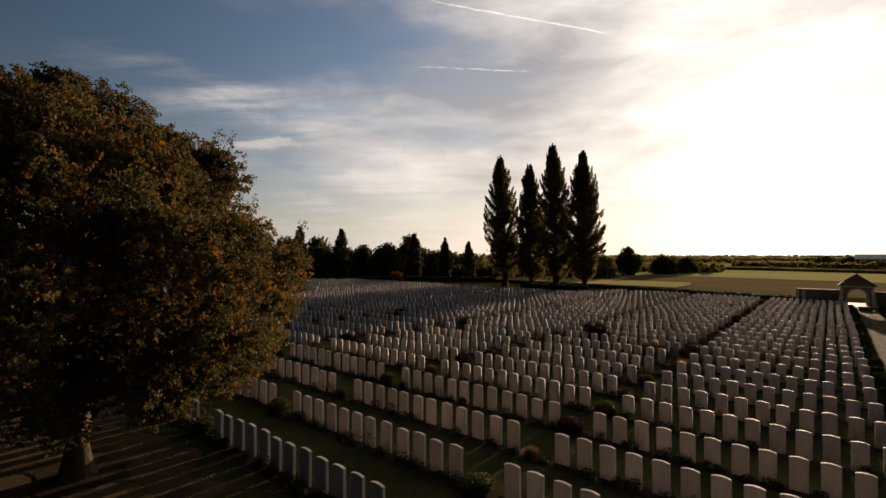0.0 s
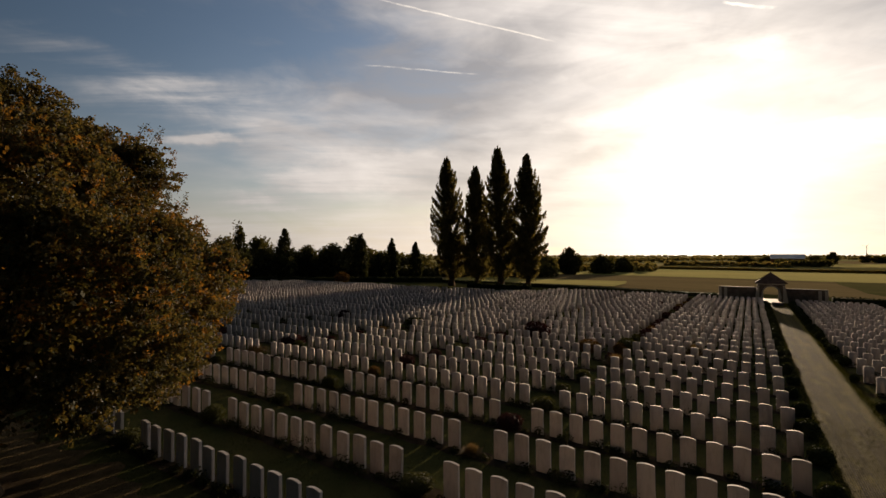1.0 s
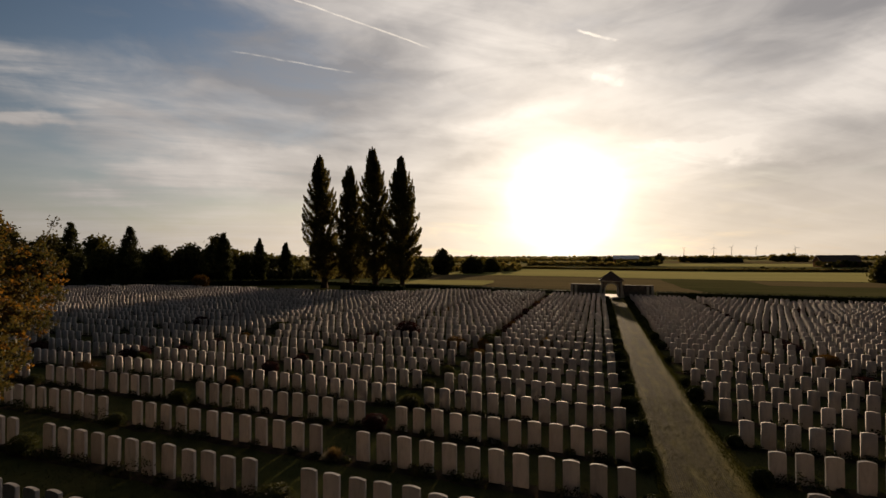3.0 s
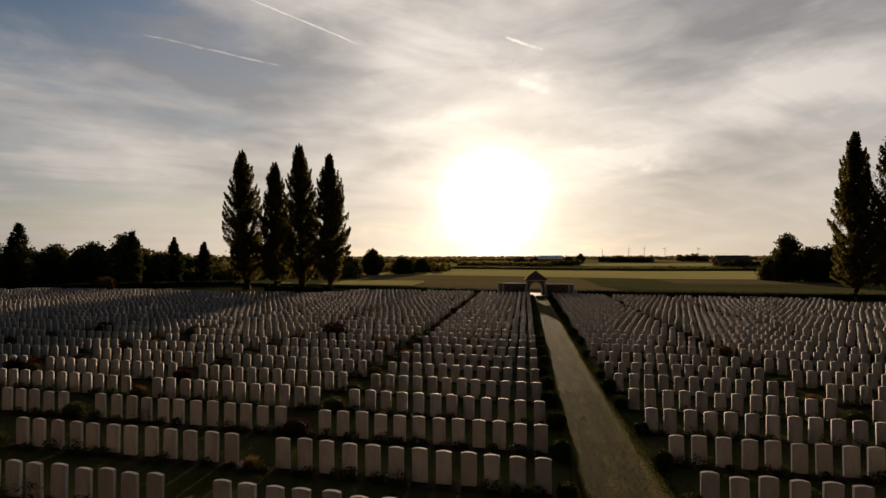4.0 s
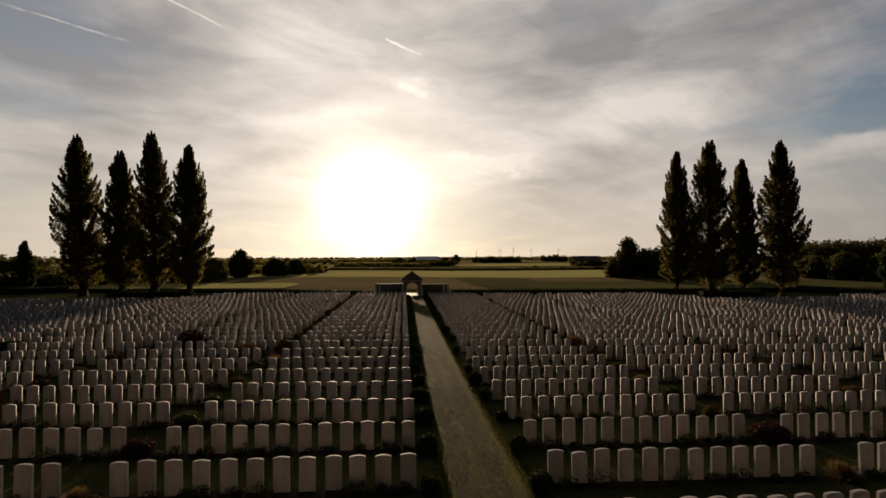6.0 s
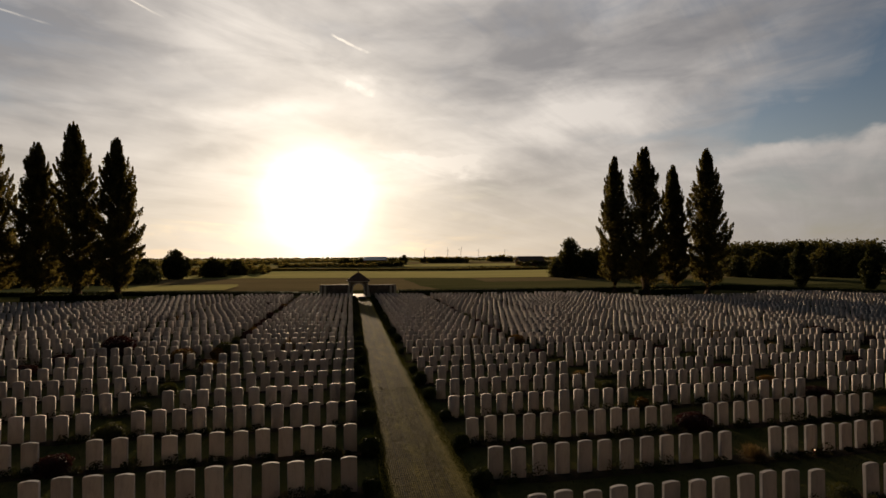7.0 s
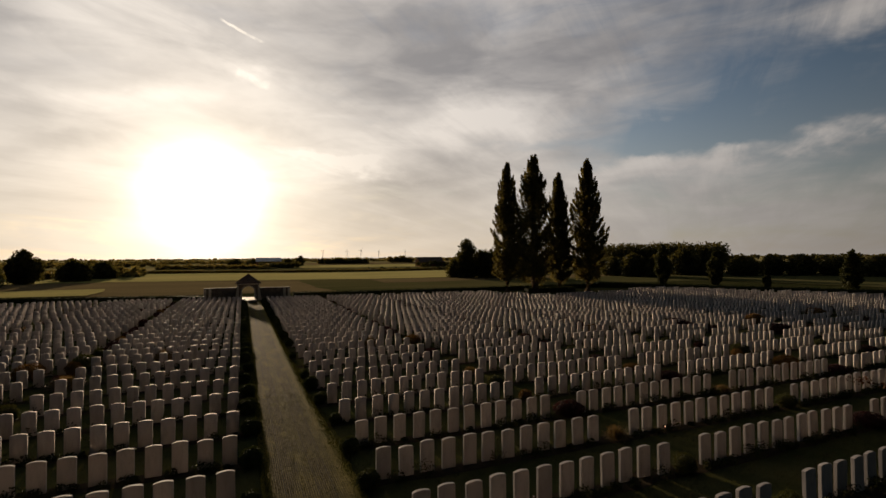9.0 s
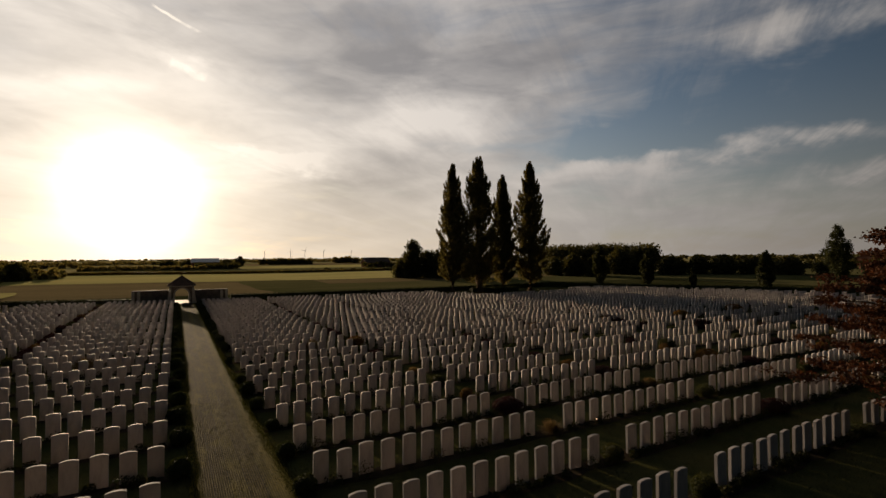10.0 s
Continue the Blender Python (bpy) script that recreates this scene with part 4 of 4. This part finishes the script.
def crown_points(profile, h0, h, r, n, cr, per, rng_, stretch=1.0, inner=0.5, shell=0.55):
    """Leaf points of a crown: clumps inside a solid of revolution, most near its skin."""
    u = rng_.uniform(0, 1, n * 3)
    rad = np.array([profile(t) for t in u])
    keep = rng_.uniform(0, 1, n * 3) < (0.12 + rad) / 1.12
    u, rad = u[keep][:n], rad[keep][:n]
    a = rng_.uniform(0, 2 * math.pi, len(u))
    q = np.maximum(rad * r - cr * 0.55, 0.05) * rng_.uniform(0, 1, len(u)) ** inner
    c = np.stack([np.cos(a) * q, np.sin(a) * q, h0 + u * (h - h0)], 1)
    size = cr * rng_.uniform(0.65, 1.35, len(u))
    return c, clumps(c, np.stack([size, size, size * stretch], 1), per, rng_, shell)


POPLAR_SHAPE = ((0.0, 0.03), (0.05, 0.14), (0.08, 0.52), (0.14, 0.86), (0.24, 0.97), (0.32, 1.0), (0.45, 0.96), (0.58, 0.84), (0.70, 0.67), (0.82, 0.45), (0.92, 0.24), (1.0, 0.04))


def poplar(x, y, h, w, lean, seed, shoulder=0.0):
    """A Lombardy poplar: a spine, steep limbs and many pointed upright plumes of leaves with gaps between them."""
    r = np.random.default_rng(seed)
    ob = thing("poplar", x, y, "tall columnar Lombardy poplar with dark leaves", "tree", "poplars")
    ts, ws = zip(*POPLAR_SHAPE)
    n = 9
    bm = bmesh.new()
    spine = [(lean * (i / n) ** 1.3, 0.1 * math.sin(2 * i), -0.3 + (h * 0.93 + 0.3) * i / n) for i in range(n + 1)]
    tube(bm, spine, [w * 0.072 * (1 - 0.93 * i / n) + (0.16 if i == 0 else 0) for i in range(n + 1)], 9)
    part("trunk", mesh_of("trunk", bm, BARK, True), ob)
    points = []

    def plume(t0, t1, a, out, fat, count, wooden=False):
        """A plume that leaves the spine at height t0 and ends in a point at t1."""
        base = np.array((math.cos(a) * out * 0.30 + lean * t0 ** 1.3, math.sin(a) * out * 0.30, h * t0))
        tip = np.array((math.cos(a) * out + lean * t1 ** 1.3, math.sin(a) * out, h * t1))
        mid = base + (tip - base) * (0.72, 0.72, 0.42)
        if wooden:
            limb = bmesh.new()
            start = (lean * t0 ** 1.3, 0, h * max(0.03, t0 - 0.05))
            tube(limb, [start, tuple(mid), tuple(base + (tip - base) * 0.93)], [0.13, 0.08, 0.02], 5)
            part("limb", mesh_of("limb", limb, BARK), ob)
        q = r.uniform(0.0, 1.0, count) ** 0.9
        way = (base * ((1 - q) ** 2)[:, None] + 2 * mid * (q * (1 - q))[:, None] + tip * (q * q)[:, None])
        girth = fat * np.sin(np.pi * np.clip(0.16 + 0.84 * q, 0, 1)) ** 0.75
        side = r.normal(size=(count, 3))
        side /= np.linalg.norm(side, axis=1)[:, None]
        lump = 0.72 + 0.5 * np.array([noise.noise(Vector(p) * 1.1) for p in way])
        points.append(way + side * (girth * lump * r.uniform(0, 1, count) ** 0.45)[:, None] * (1, 1, 0.8))

    total = 150
    for i in range(total):
        t1 = 0.15 + 0.85 * (i / (total - 1)) ** 0.92
        wide = np.interp(t1 - 0.045, ts, ws) * w * 0.5
        out = max(0.04, wide * r.uniform(0.45, 0.94) - 0.02 * w)
        long_ = r.uniform(0.08, 0.15) if t1 > 0.36 else r.uniform(0.05, 0.09)
        plume(max(0.055, t1 - long_), min(1.0, t1 + r.normal(0, 0.008)), i * 2.39996 + r.normal(0, 0.25), out, w * r.uniform(0.085, 0.14) * (1.0 - 0.48 * t1), 400, i % 5 == 0)
    plume(0.78, 1.0, 0.0, 0.02, w * 0.05, 420, True)
    if shoulder:
        # a second, lower leader
        for k in range(4):
            plume(0.52 - 0.05 * k, 0.87 - 0.05 * k, 0.35 * k - 0.5, shoulder, w * 0.10, 620, k == 0)
    # heart of the crown
    t = r.uniform(0.10, 0.84, 150)
    a, q = r.uniform(0, 6.3, 150), np.interp(t, ts, ws) * w * 0.30 * r.uniform(0.0, 1, 150) ** 0.6
    c = np.stack([np.cos(a) * q + lean * t ** 1.3, np.sin(a) * q, t * h], 1)
    hole = np.array([noise.noise(Vector((p[0] * 0.5 + seed, p[1] * 0.2, p[2] * 0.35))) for p in c])
    c = c[(hole < 0.16) | (t < 0.36)]
    points.append(clumps(c, np.tile((w * 0.09, w * 0.09, w * 0.17), (len(c), 1)), 70, r, 0.7))
    part("crown", quads("crown", *leaf_quads(np.concatenate(points), 0.25, r), POPLAR), ob)


for i, (x, y, h, w, lean) in enumerate(((-48.3, 75.8, 24.4, 9.6, -1.1), (-43.4, 76.8, 22.2, 8.7, -0.2), (-37.9, 75.5, 25.1, 9.2, -0.6), (-33.0, 76.0, 23.2, 8.8, -0.3),
                                        (44.5, 74.9, 23.6, 7.8, 0.2), (48.2, 71.5, 24.6, 11.2, -0.3), (53.8, 72.0, 22.0, 7.0, 0.1), (58.2, 69.5, 24.4, 9.2, 0.1))):
    poplar(x, y, h, w, lean, 40 + i, 2.3 if i == 3 else 0.0)


def broad_tree(name, x, y, h, r, label, mat, seed, h0=0.18, n=60, per=55, leaf=0.42, cr=0.2, group="", shape=None, trunk=0.035):
    g = np.random.default_rng(seed)
    ob = thing(name, x, y, label, "tree", group)
    shape = shape or (lambda t: math.sin(math.pi * min(1, 0.16 + 0.84 * t)) ** 0.6)
    c, pts = crown_points(shape, h * h0, h * 0.95, r, n, r * cr, per, g)
    bm = bmesh.new()
    tube(bm, [(0, 0, -0.2), (0.02 * h, 0, h * 0.25), (0, 0.02 * h, h * 0.55), (0, 0, h * 0.8)], [h * trunk * 1.3, h * trunk, h * trunk * 0.6, h * trunk * 0.2], 8)
    for p in c[::max(1, len(c) // 12)]:
        tube(bm, [(0, 0, h * 0.25), (p[0] * 0.5, p[1] * 0.5, h * 0.25 + (p[2] - h * 0.25) * 0.6), tuple(p)], [h * trunk * 0.45, h * trunk * 0.25, 0.02], 5)
    part("trunk", mesh_of("trunk", bm, BARK, True), ob)
    part("crown", quads("crown", *leaf_quads(pts, leaf, g), mat), ob)
    return ob


column = lambda t: min(1.0, 0.55 + 1.2 * t) * (1 - max(0, t - 0.25) / 0.75) ** 0.62
for i, (x, y, h, r) in enumerate(((-94.9, 61.5, 12.4, 3.1), (-87.3, 67.3, 12.3, 2.9), (-74.7, 78.0, 11.2, 2.7), (-69.2, 82.4, 9.9, 2.25), (-63.8, 84.0, 9.1, 1.95))):
    broad_tree("columnar_tree", x, y + 1.5, h, r, "dark narrow upright tree at the cemetery edge", CYPRESS, 60 + i, 0.05, 250, 70, 0.26, 0.18, "columnar trees", column, 0.02)
egg = lambda t: math.sin(math.pi * min(1.0, (0.12 + 0.86 * t))) ** 0.75
for i, (x, y, h, r) in enumerate(((74.6, 67.9, 8.8, 1.55), (80.4, 61.0, 7.5, 1.5), (82.8, 53.1, 4.2, 0.68), (87.2, 42.7, 7.2, 1.5), (104.0, 38.9, 12.0, 2.5))):
    broad_tree("columnar_tree", x + 1.5, y + 1.0, h, r, "dark narrow upright young tree beyond the hedge", CYPRESS, 70 + i, 0.14, 110, 110, 0.26, 0.30, "columnar trees", egg, 0.014)


def bearing(az, d):
    return -0.5 + d * math.sin(radians(az)), 0.3 + d * math.cos(radians(az))


# woods and field trees: azimuth from the path's line, distance, height, radius
WOODS = (
    (-57.8, 130, 9.4, 6.0), (-54.4, 128, 9.4, 6.0), (-51.6, 130, 7.6, 4.6), (-49.1, 132, 7.8, 4.2), (-46.4, 126, 8.2, 4.8), (-43.8, 130, 10.4, 4.4),
    (-42.4, 134, 7.0, 4.0), (-40.6, 130, 6.2, 4.4), (-38.8, 134, 5.4, 4.2), (-37.0, 136, 5.0, 4.2), (-61.0, 128, 11.0, 6.0), (-64.5, 126, 11.0, 6.0), (-68.0, 128, 10.0, 6.0),
    (-18.2, 148, 7.7, 3.9), (-21.2, 152, 5.0, 4.4), (-23.4, 156, 5.2, 4.4), (-14.7, 156, 4.9, 4.0), (-12.6, 172, 4.0, 4.6), (-25.8, 158, 5.0, 4.6),
    (26.1, 147, 11.2, 4.2), (27.9, 149, 8.6, 3.8), (29.4, 146, 8.4, 4.0), (30.9, 150, 8.2, 4.2), (24.9, 150, 5.8, 3.2), (32.6, 150, 7.2, 3.8),
    (45.0, 160, 6.6, 4.6), (47.6, 158, 6.2, 4.2), (50.0, 172, 8.6, 4.6), (52.0, 170, 8.4, 4.6), (55.6, 172, 5.6, 4.6), (43.0, 165, 5.6, 4.2),
    (58.0, 180, 5.6, 4.0), (60.3, 182, 5.8, 4.6), (62.8, 186, 5.2, 4.8), (65.6, 182, 5.2, 4.8), (69.0, 186, 5.0, 4.8), (72.5, 186, 5.4, 4.8),
    (6.4, 420, 8.4, 4.4), (5.0, 425, 4.6, 7.0), (1.4, 440, 4.4, 8.0), (-0.6, 420, 4.6, 7.0),
)
for i, (az, d, h, r) in enumerate(WOODS):
    x, y = bearing(az, d)
    tall = d < 200
    broad_tree("field_tree", x, y, h, r, "broad dark field tree against the evening light", WOOD, 100 + i, 0.05, 105 if tall else 40, 80 if tall else 50, 0.62 if tall else 1.1, 0.36, "field trees", None, 0.02)


def tree_belt(az0, az1, d, h, n, leaf, label, seed, deep=12.0, uneven=0.35, mat=None, jitter=0.3):
    """A far belt of trees, one mass of many leaf clumps."""
    g = np.random.default_rng(seed)
    az = np.sort(g.uniform(az0, az1, n))
    dd = d + g.uniform(-deep, deep, n)
    x, y = -0.5 + dd * np.sin(np.radians(az)), 0.3 + dd * np.cos(np.radians(az))
    hh = h * (1 - uneven + uneven * np.array([noise.noise((a * 1.3, seed, 0)) + 0.75 for a in az])) * g.uniform(1.1 - jitter, 1.1, n)
    base = np.array([zg(a, b) for a, b in zip(x, y)])
    c = np.stack([x, y, base + hh * g.uniform(0.2, 0.85, n)], 1)
    rad = np.stack([hh * 0.42, hh * 0.42, hh * 0.32], 1)
    pts = clumps(c, rad, 40, g, 0.5)
    tagged(new("tree_belt", quads("tree_belt", *leaf_quads(pts, leaf, g), mat or WOOD)), label, "woodland", kind="stuff")


tree_belt(-76, -35, 150, 6.3, 900, 1.15, "dark mass of trees behind the cemetery", 1)
tree_belt(42, 53.5, 205, 9.7, 1300, 0.85, "dense dark wood behind the meadow", 2, 12, 0.03, None, 0.08)
tree_belt(54, 82, 280, 4.2, 300, 1.3, "dark tree belt beyond the fields", 3)
tree_belt(-38, -20, 132, 3.6, 420, 0.8, "dense dark bushes behind the poplars", 17, 9, 0.5)
tree_belt(-34, -9, 190, 2.9, 240, 1.0, "low hedgerow trees in evening light", 4, 14, 0.5, HAZED_HEDGEROW)
tree_belt(8.4, 14, 520, 6.5, 200, 2.0, "row of field trees in the distance", 5, 10, 0.3, HAZED_HEDGEROW)
tree_belt(16.5, 19.3, 600, 8.0, 70, 2.2, "row of field trees in the distance", 6, 10, 0.3, HAZED_HEDGEROW)
tree_belt(-34, 6, 620, 3.6, 900, 2.0, "low hedgerows in the distance", 7, 60, 0.6, HAZED_HEDGEROW)
tree_belt(6, 40, 900, 4.2, 900, 2.4, "low hedgerows in the distance", 8, 90, 0.6, HAZED_HEDGEROW)
tree_belt(40, 85, 700, 7.0, 500, 3.0, "dark hedgerows in the distance", 12, 180)
tree_belt(-85, 85, 2100, 6.5, 1900, 4.5, "far wooded horizon", 9, 300, 0.35, HAZED_HEDGEROW)
tree_belt(-8, 3, 300, 2.6, 260, 1.0, "low hedge and scrub behind the crop field", 14, 12, 0.5, HAZED_HEDGEROW)
tree_belt(10, 34, 240, 1.5, 200, 0.7, "thin dark field hedge beyond the pasture", 15, 3, 0.6)
tree_belt(-34, -8, 420, 3.0, 420, 1.5, "hedgerow between stubble fields", 16, 20, 0.5, HAZED_HEDGEROW)
tree_belt(20, 30, 330, 3.6, 110, 1.3, "low hedgerow beside a farm", 10, 20, 0.5)
tree_belt(2.0, 6.2, 330, 3.6, 130, 1.1, "orchard block beyond the crop field", 11, 12, 0.1)


def barn(az, d, w, depth, eave, ridge, roof_mat, label):
    x, y = bearing(az, d)
    ob = thing("farm_building", x, y, label, "building")
    bm = bmesh.new()
    pts = [(-depth, -0.3), (depth, -0.3), (depth, eave), (0, ridge - 0.1), (-depth, eave)]
    face = bm.faces.new([bm.verts.new((-w, q, z)) for q, z in pts])
    moved = bmesh.ops.extrude_face_region(bm, geom=[face])
    bmesh.ops.translate(bm, vec=(2 * w, 0, 0), verts=[v for v in moved["geom"] if isinstance(v, bmesh.types.BMVert)])
    bmesh.ops.recalc_face_normals(bm, faces=bm.faces)
    part("wall", mesh_of("wall", bm, BRICK), ob)
    slope = math.atan2(ridge - eave, depth)
    for s in (0, math.pi):
        bm = bmesh.new()
        box(bm, -w - 0.4, w + 0.4, -depth / math.cos(slope) - 0.5, 0, 0, 0.2)
        part("roof", mesh_of("roof", bm, roof_mat), ob, "", Matrix.Translation((0, 0, ridge)) @ Matrix.Rotation(s, 4, "Z") @ Matrix.Rotation(slope, 4, "X"))
    for i in (-1, 1):
        bm = bmesh.new()
        box(bm, i * w * 0.5 - 1.6, i * w * 0.5 + 1.6, -depth - 0.06, -depth + 0.02, 0, eave * 0.8, 0.02)
        part("door", mesh_of("door", bm, ROOF), ob)


barn(2.9, 395, 9, 6, 4.0, 6.6, WHITE_ROOF, "long farm shed with a pale sheet roof")
barn(21.5, 340, 9, 5, 3.0, 6.5, ROOF, "low brick farmhouse with a dark roof")
barn(-41.5, 150, 10, 5, 3.0, 5.4, ROOF, "low brick farm building behind the trees")
barn(72.0, 420, 12, 6, 4.0, 7.5, ROOF, "far farm building with a dark roof")


def wind_turbine(az, d, h):
    x, y = bearing(az, d)
    ob = thing("wind_turbine", x, y, "slender pale wind turbine on the horizon", "wind turbine", "wind turbines")
    bm = bmesh.new()
    tube(bm, [(0, 0, -1), (0, 0, h * 0.5), (0, 0, h)], [1.6, 1.3, 0.9], 8)
    part("tower", mesh_of("tower", bm, STEEL), ob)
    bm = bmesh.new()
    box(bm, -1.2, 1.2, -2.4, 3.0, h - 0.6, h + 1.8, 0.3)
    part("nacelle", mesh_of("nacelle", bm, STEEL), ob)
    for i in range(3):
        a = 0.4 + i * 2.094 + az
        bm = bmesh.new()
        tube(bm, [(0, -2.7, h + 0.6), (math.cos(a) * h * 0.15, -2.7, h + 0.6 + math.sin(a) * h * 0.15), (math.cos(a) * h * 0.42, -2.7, h + 0.6 + math.sin(a) * h * 0.42)], [0.6, 0.9, 0.15], 6)
        part("blade", mesh_of("blade", bm, STEEL), ob)


for az, d, h in ((8.8, 3900, 60), (11.6, 3700, 60), (13.2, 3600, 62), (15.3, 3900, 60), (18.5, 3900, 58), (33.0, 3800, 60)):
    wind_turbine(az, d, h)


def maple(x, y):
    """The near broad tree: clumped crown low to the ground, its sunward skin coloured gold for sunlight."""
    g = np.random.default_rng(77)
    ob = thing("maple_tree", x, y, "broad green field maple with sunlit skin coloured golden", "tree")
    h, r = 9.8, 5.8
    bm = bmesh.new()
    tube(bm, [(0.05, 0, -0.3), (0.03, 0, 0.1), (0, 0, 0.5), (0, 0.02, 1.2), (0.03, 0.06, 2.4), (-0.05, 0.1, 4.5), (0, 0, 6.5), (0.1, 0, 8.5)], [0.50, 0.37, 0.28, 0.255, 0.24, 0.19, 0.12, 0.04], 14)
    part("trunk", mesh_of("trunk", bm, BARK, True), ob)

    def shape(t):
        return min(1.0, 0.80 + 0.75 * t) if t < 0.28 else math.cos((t - 0.28) / 0.72 * math.pi / 2) ** 0.54

    off = np.array((-0.25, -0.35, 0.0))
    c, _ = crown_points(shape, 2.1, h - 0.65, r, 640, 0.80, 1, g, 0.80, 0.26, 0.52)
    # gaps between the boughs
    open_ = np.array([noise.noise(Vector(p) * 0.62) for p in c])
    c = c[(open_ < 0.36) | (c[:, 2] < 3.6)] + off
    size = g.uniform(0.45, 0.92, (len(c), 1)) * (0.78, 0.78, 0.66)
    sprays = clumps(c, size, 46, g, 0.5)
    pts = clumps(sprays, np.tile((0.115, 0.115, 0.085), (len(sprays), 1)), 22, g, 0.6)
    _, deep = crown_points(shape, 1.9, h - 1.3, r * 0.80, 260, 0.8, 130, g, 0.9, 0.6, 0.6)
    part("inner_foliage", quads("inner_foliage", *leaf_quads(deep + off, 0.15, g), GREEN_MAPLE), ob)
    for p in c[::9]:
        bm = bmesh.new()
        z0 = 1.5 + 0.45 * max(0, p[2] - 1.5) * g.uniform(0.5, 1)
        tube(bm, [(0, 0, z0), (p[0] * 0.45, p[1] * 0.45, z0 + (p[2] - z0) * 0.4), tuple(p)], [0.085, 0.05, 0.012], 6)
        part("limb", mesh_of("limb", bm, BARK), ob)
    bm = bmesh.new()
    # thin shoots that rise out of the crown
    shoots, twigs = [], []
    for p in c:
        d = math.hypot(p[0], p[1]) / r
        if p[2] > 3.5 and d > shape((p[2] - 1.55) / (h - 2.05)) * 0.72:
            if g.uniform() < 0.72:
                m = g.uniform(0.5, 1.05)
                out = np.array((p[0], p[1], 0)) / (math.hypot(p[0], p[1]) + 0.1)
                tip = p + out * g.uniform(0.25, 0.55) + np.array((0, 0, m))
                tube(bm, [tuple(p), tuple(tip)], [0.012, 0.004], 4)
                t = g.uniform(0.0, 1.0, (int(95 * m), 1))
                shoots.append(p + (tip - p) * t + g.normal(0, 0.055, (len(t), 3)))
    tagged(part("twig_work", mesh_of("twig_work", bm, BARK), ob), kind="stuff")
    part("crown", quads("crown", *leaf_quads(pts, 0.064, g, 0.3), GREEN_MAPLE), ob)
    skin = np.concatenate(shoots)
    part("shoot_foliage", quads("shoot_foliage", *leaf_quads(skin, 0.058, g), GREEN_MAPLE), ob)
    outer = c[np.hypot(c[:, 0], c[:, 1]) > 2.6]
    # gold gathers sunward and high, where the painted sunlight belongs
    warm = np.array([noise.noise(Vector(p) * 0.55) for p in outer]) + 0.070 * outer[:, 0] + 0.05 * outer[:, 1] + 0.075 * (outer[:, 2] - 4.5) + g.normal(0, 0.12, len(outer))
    outer = outer[warm > 0.30]
    bunch = clumps(outer, np.full((len(outer), 3), 0.76) * g.uniform(0.6, 1.05, (len(outer), 1)), 17, g, 0.35)
    gold = clumps(bunch, np.tile((0.11, 0.11, 0.09), (len(bunch), 1)), 14, g, 0.6)
    part("sunlit_foliage", quads("sunlit_foliage", *leaf_quads(gold, 0.064, g, 0.3), SUNLIT_MAPLE), ob, "leaves coloured golden as sunlit on the crown's skin")


maple(-15.0, 3.5)
LITTER = surface("leaf_litter", (0.060, 0.046, 0.026), (0.105, 0.074, 0.040), 1.2, 26.0, 0.95, 1.0, 0.04, dirt=(0.035, 0.036, 0.015))
laid("leaf_litter", LITTER, -24.0, -11.6, 1.2, 5.7, 0.014, 0.45, "tan fallen leaves and bare earth under the maple", "leaf litter", ragged=0.9)
tree_ring = laid("tree_bed", SOIL, -16.1, -13.9, 2.7, 4.3, 0.026, 0.4, "bare dark earth round the maple trunk", "soil", ragged=0.5)


def copper_tree(x, y):
    """Coppery tree with level, layered sprays."""
    g = np.random.default_rng(88)
    ob = thing("copper_tree", x, y, "copper-leaved tree with level layered sprays", "tree")
    bm = bmesh.new()
    tube(bm, [(0, 0, -0.3), (0, 0, 0.4), (0.05, 0, 2.0), (0, 0.05, 4.2), (0, 0, 6.0)], [0.30, 0.22, 0.17, 0.10, 0.03], 10)
    part("trunk", mesh_of("trunk", bm, BARK, True), ob)
    points = []
    for i in range(64):
        z = 1.5 + 4.9 * (i / 64) ** 0.9
        a = i * 2.4 + g.normal(0, 0.2)
        reach = 3.5 * (1 - 0.72 * max(0, (z - 2.2) / 4.2)) * g.uniform(0.72, 1.08)
        tip = np.array((math.cos(a) * reach, math.sin(a) * reach, z + g.uniform(-0.1, 0.35)))
        bm = bmesh.new()
        tube(bm, [(0, 0, z - 0.3), tuple(tip * (0.5, 0.5, 1)), tuple(tip)], [0.05, 0.03, 0.008], 5)
        part("limb", mesh_of("limb", bm, BARK), ob)
        t = g.uniform(0.25, 1.05, 13)
        c = np.array((0, 0, z)) + (tip - (0, 0, z)) * t[:, None] + g.normal(0, 0.16, (13, 3)) * (1, 1, 0.35)
        points.append(clumps(c, np.tile((0.36, 0.36, 0.12), (13, 1)), 42, g, 0.6))
    part("crown", quads("crown", *leaf_quads(np.concatenate(points), 0.10, g), COPPER), ob)


copper_tree(19.4, 5.3)
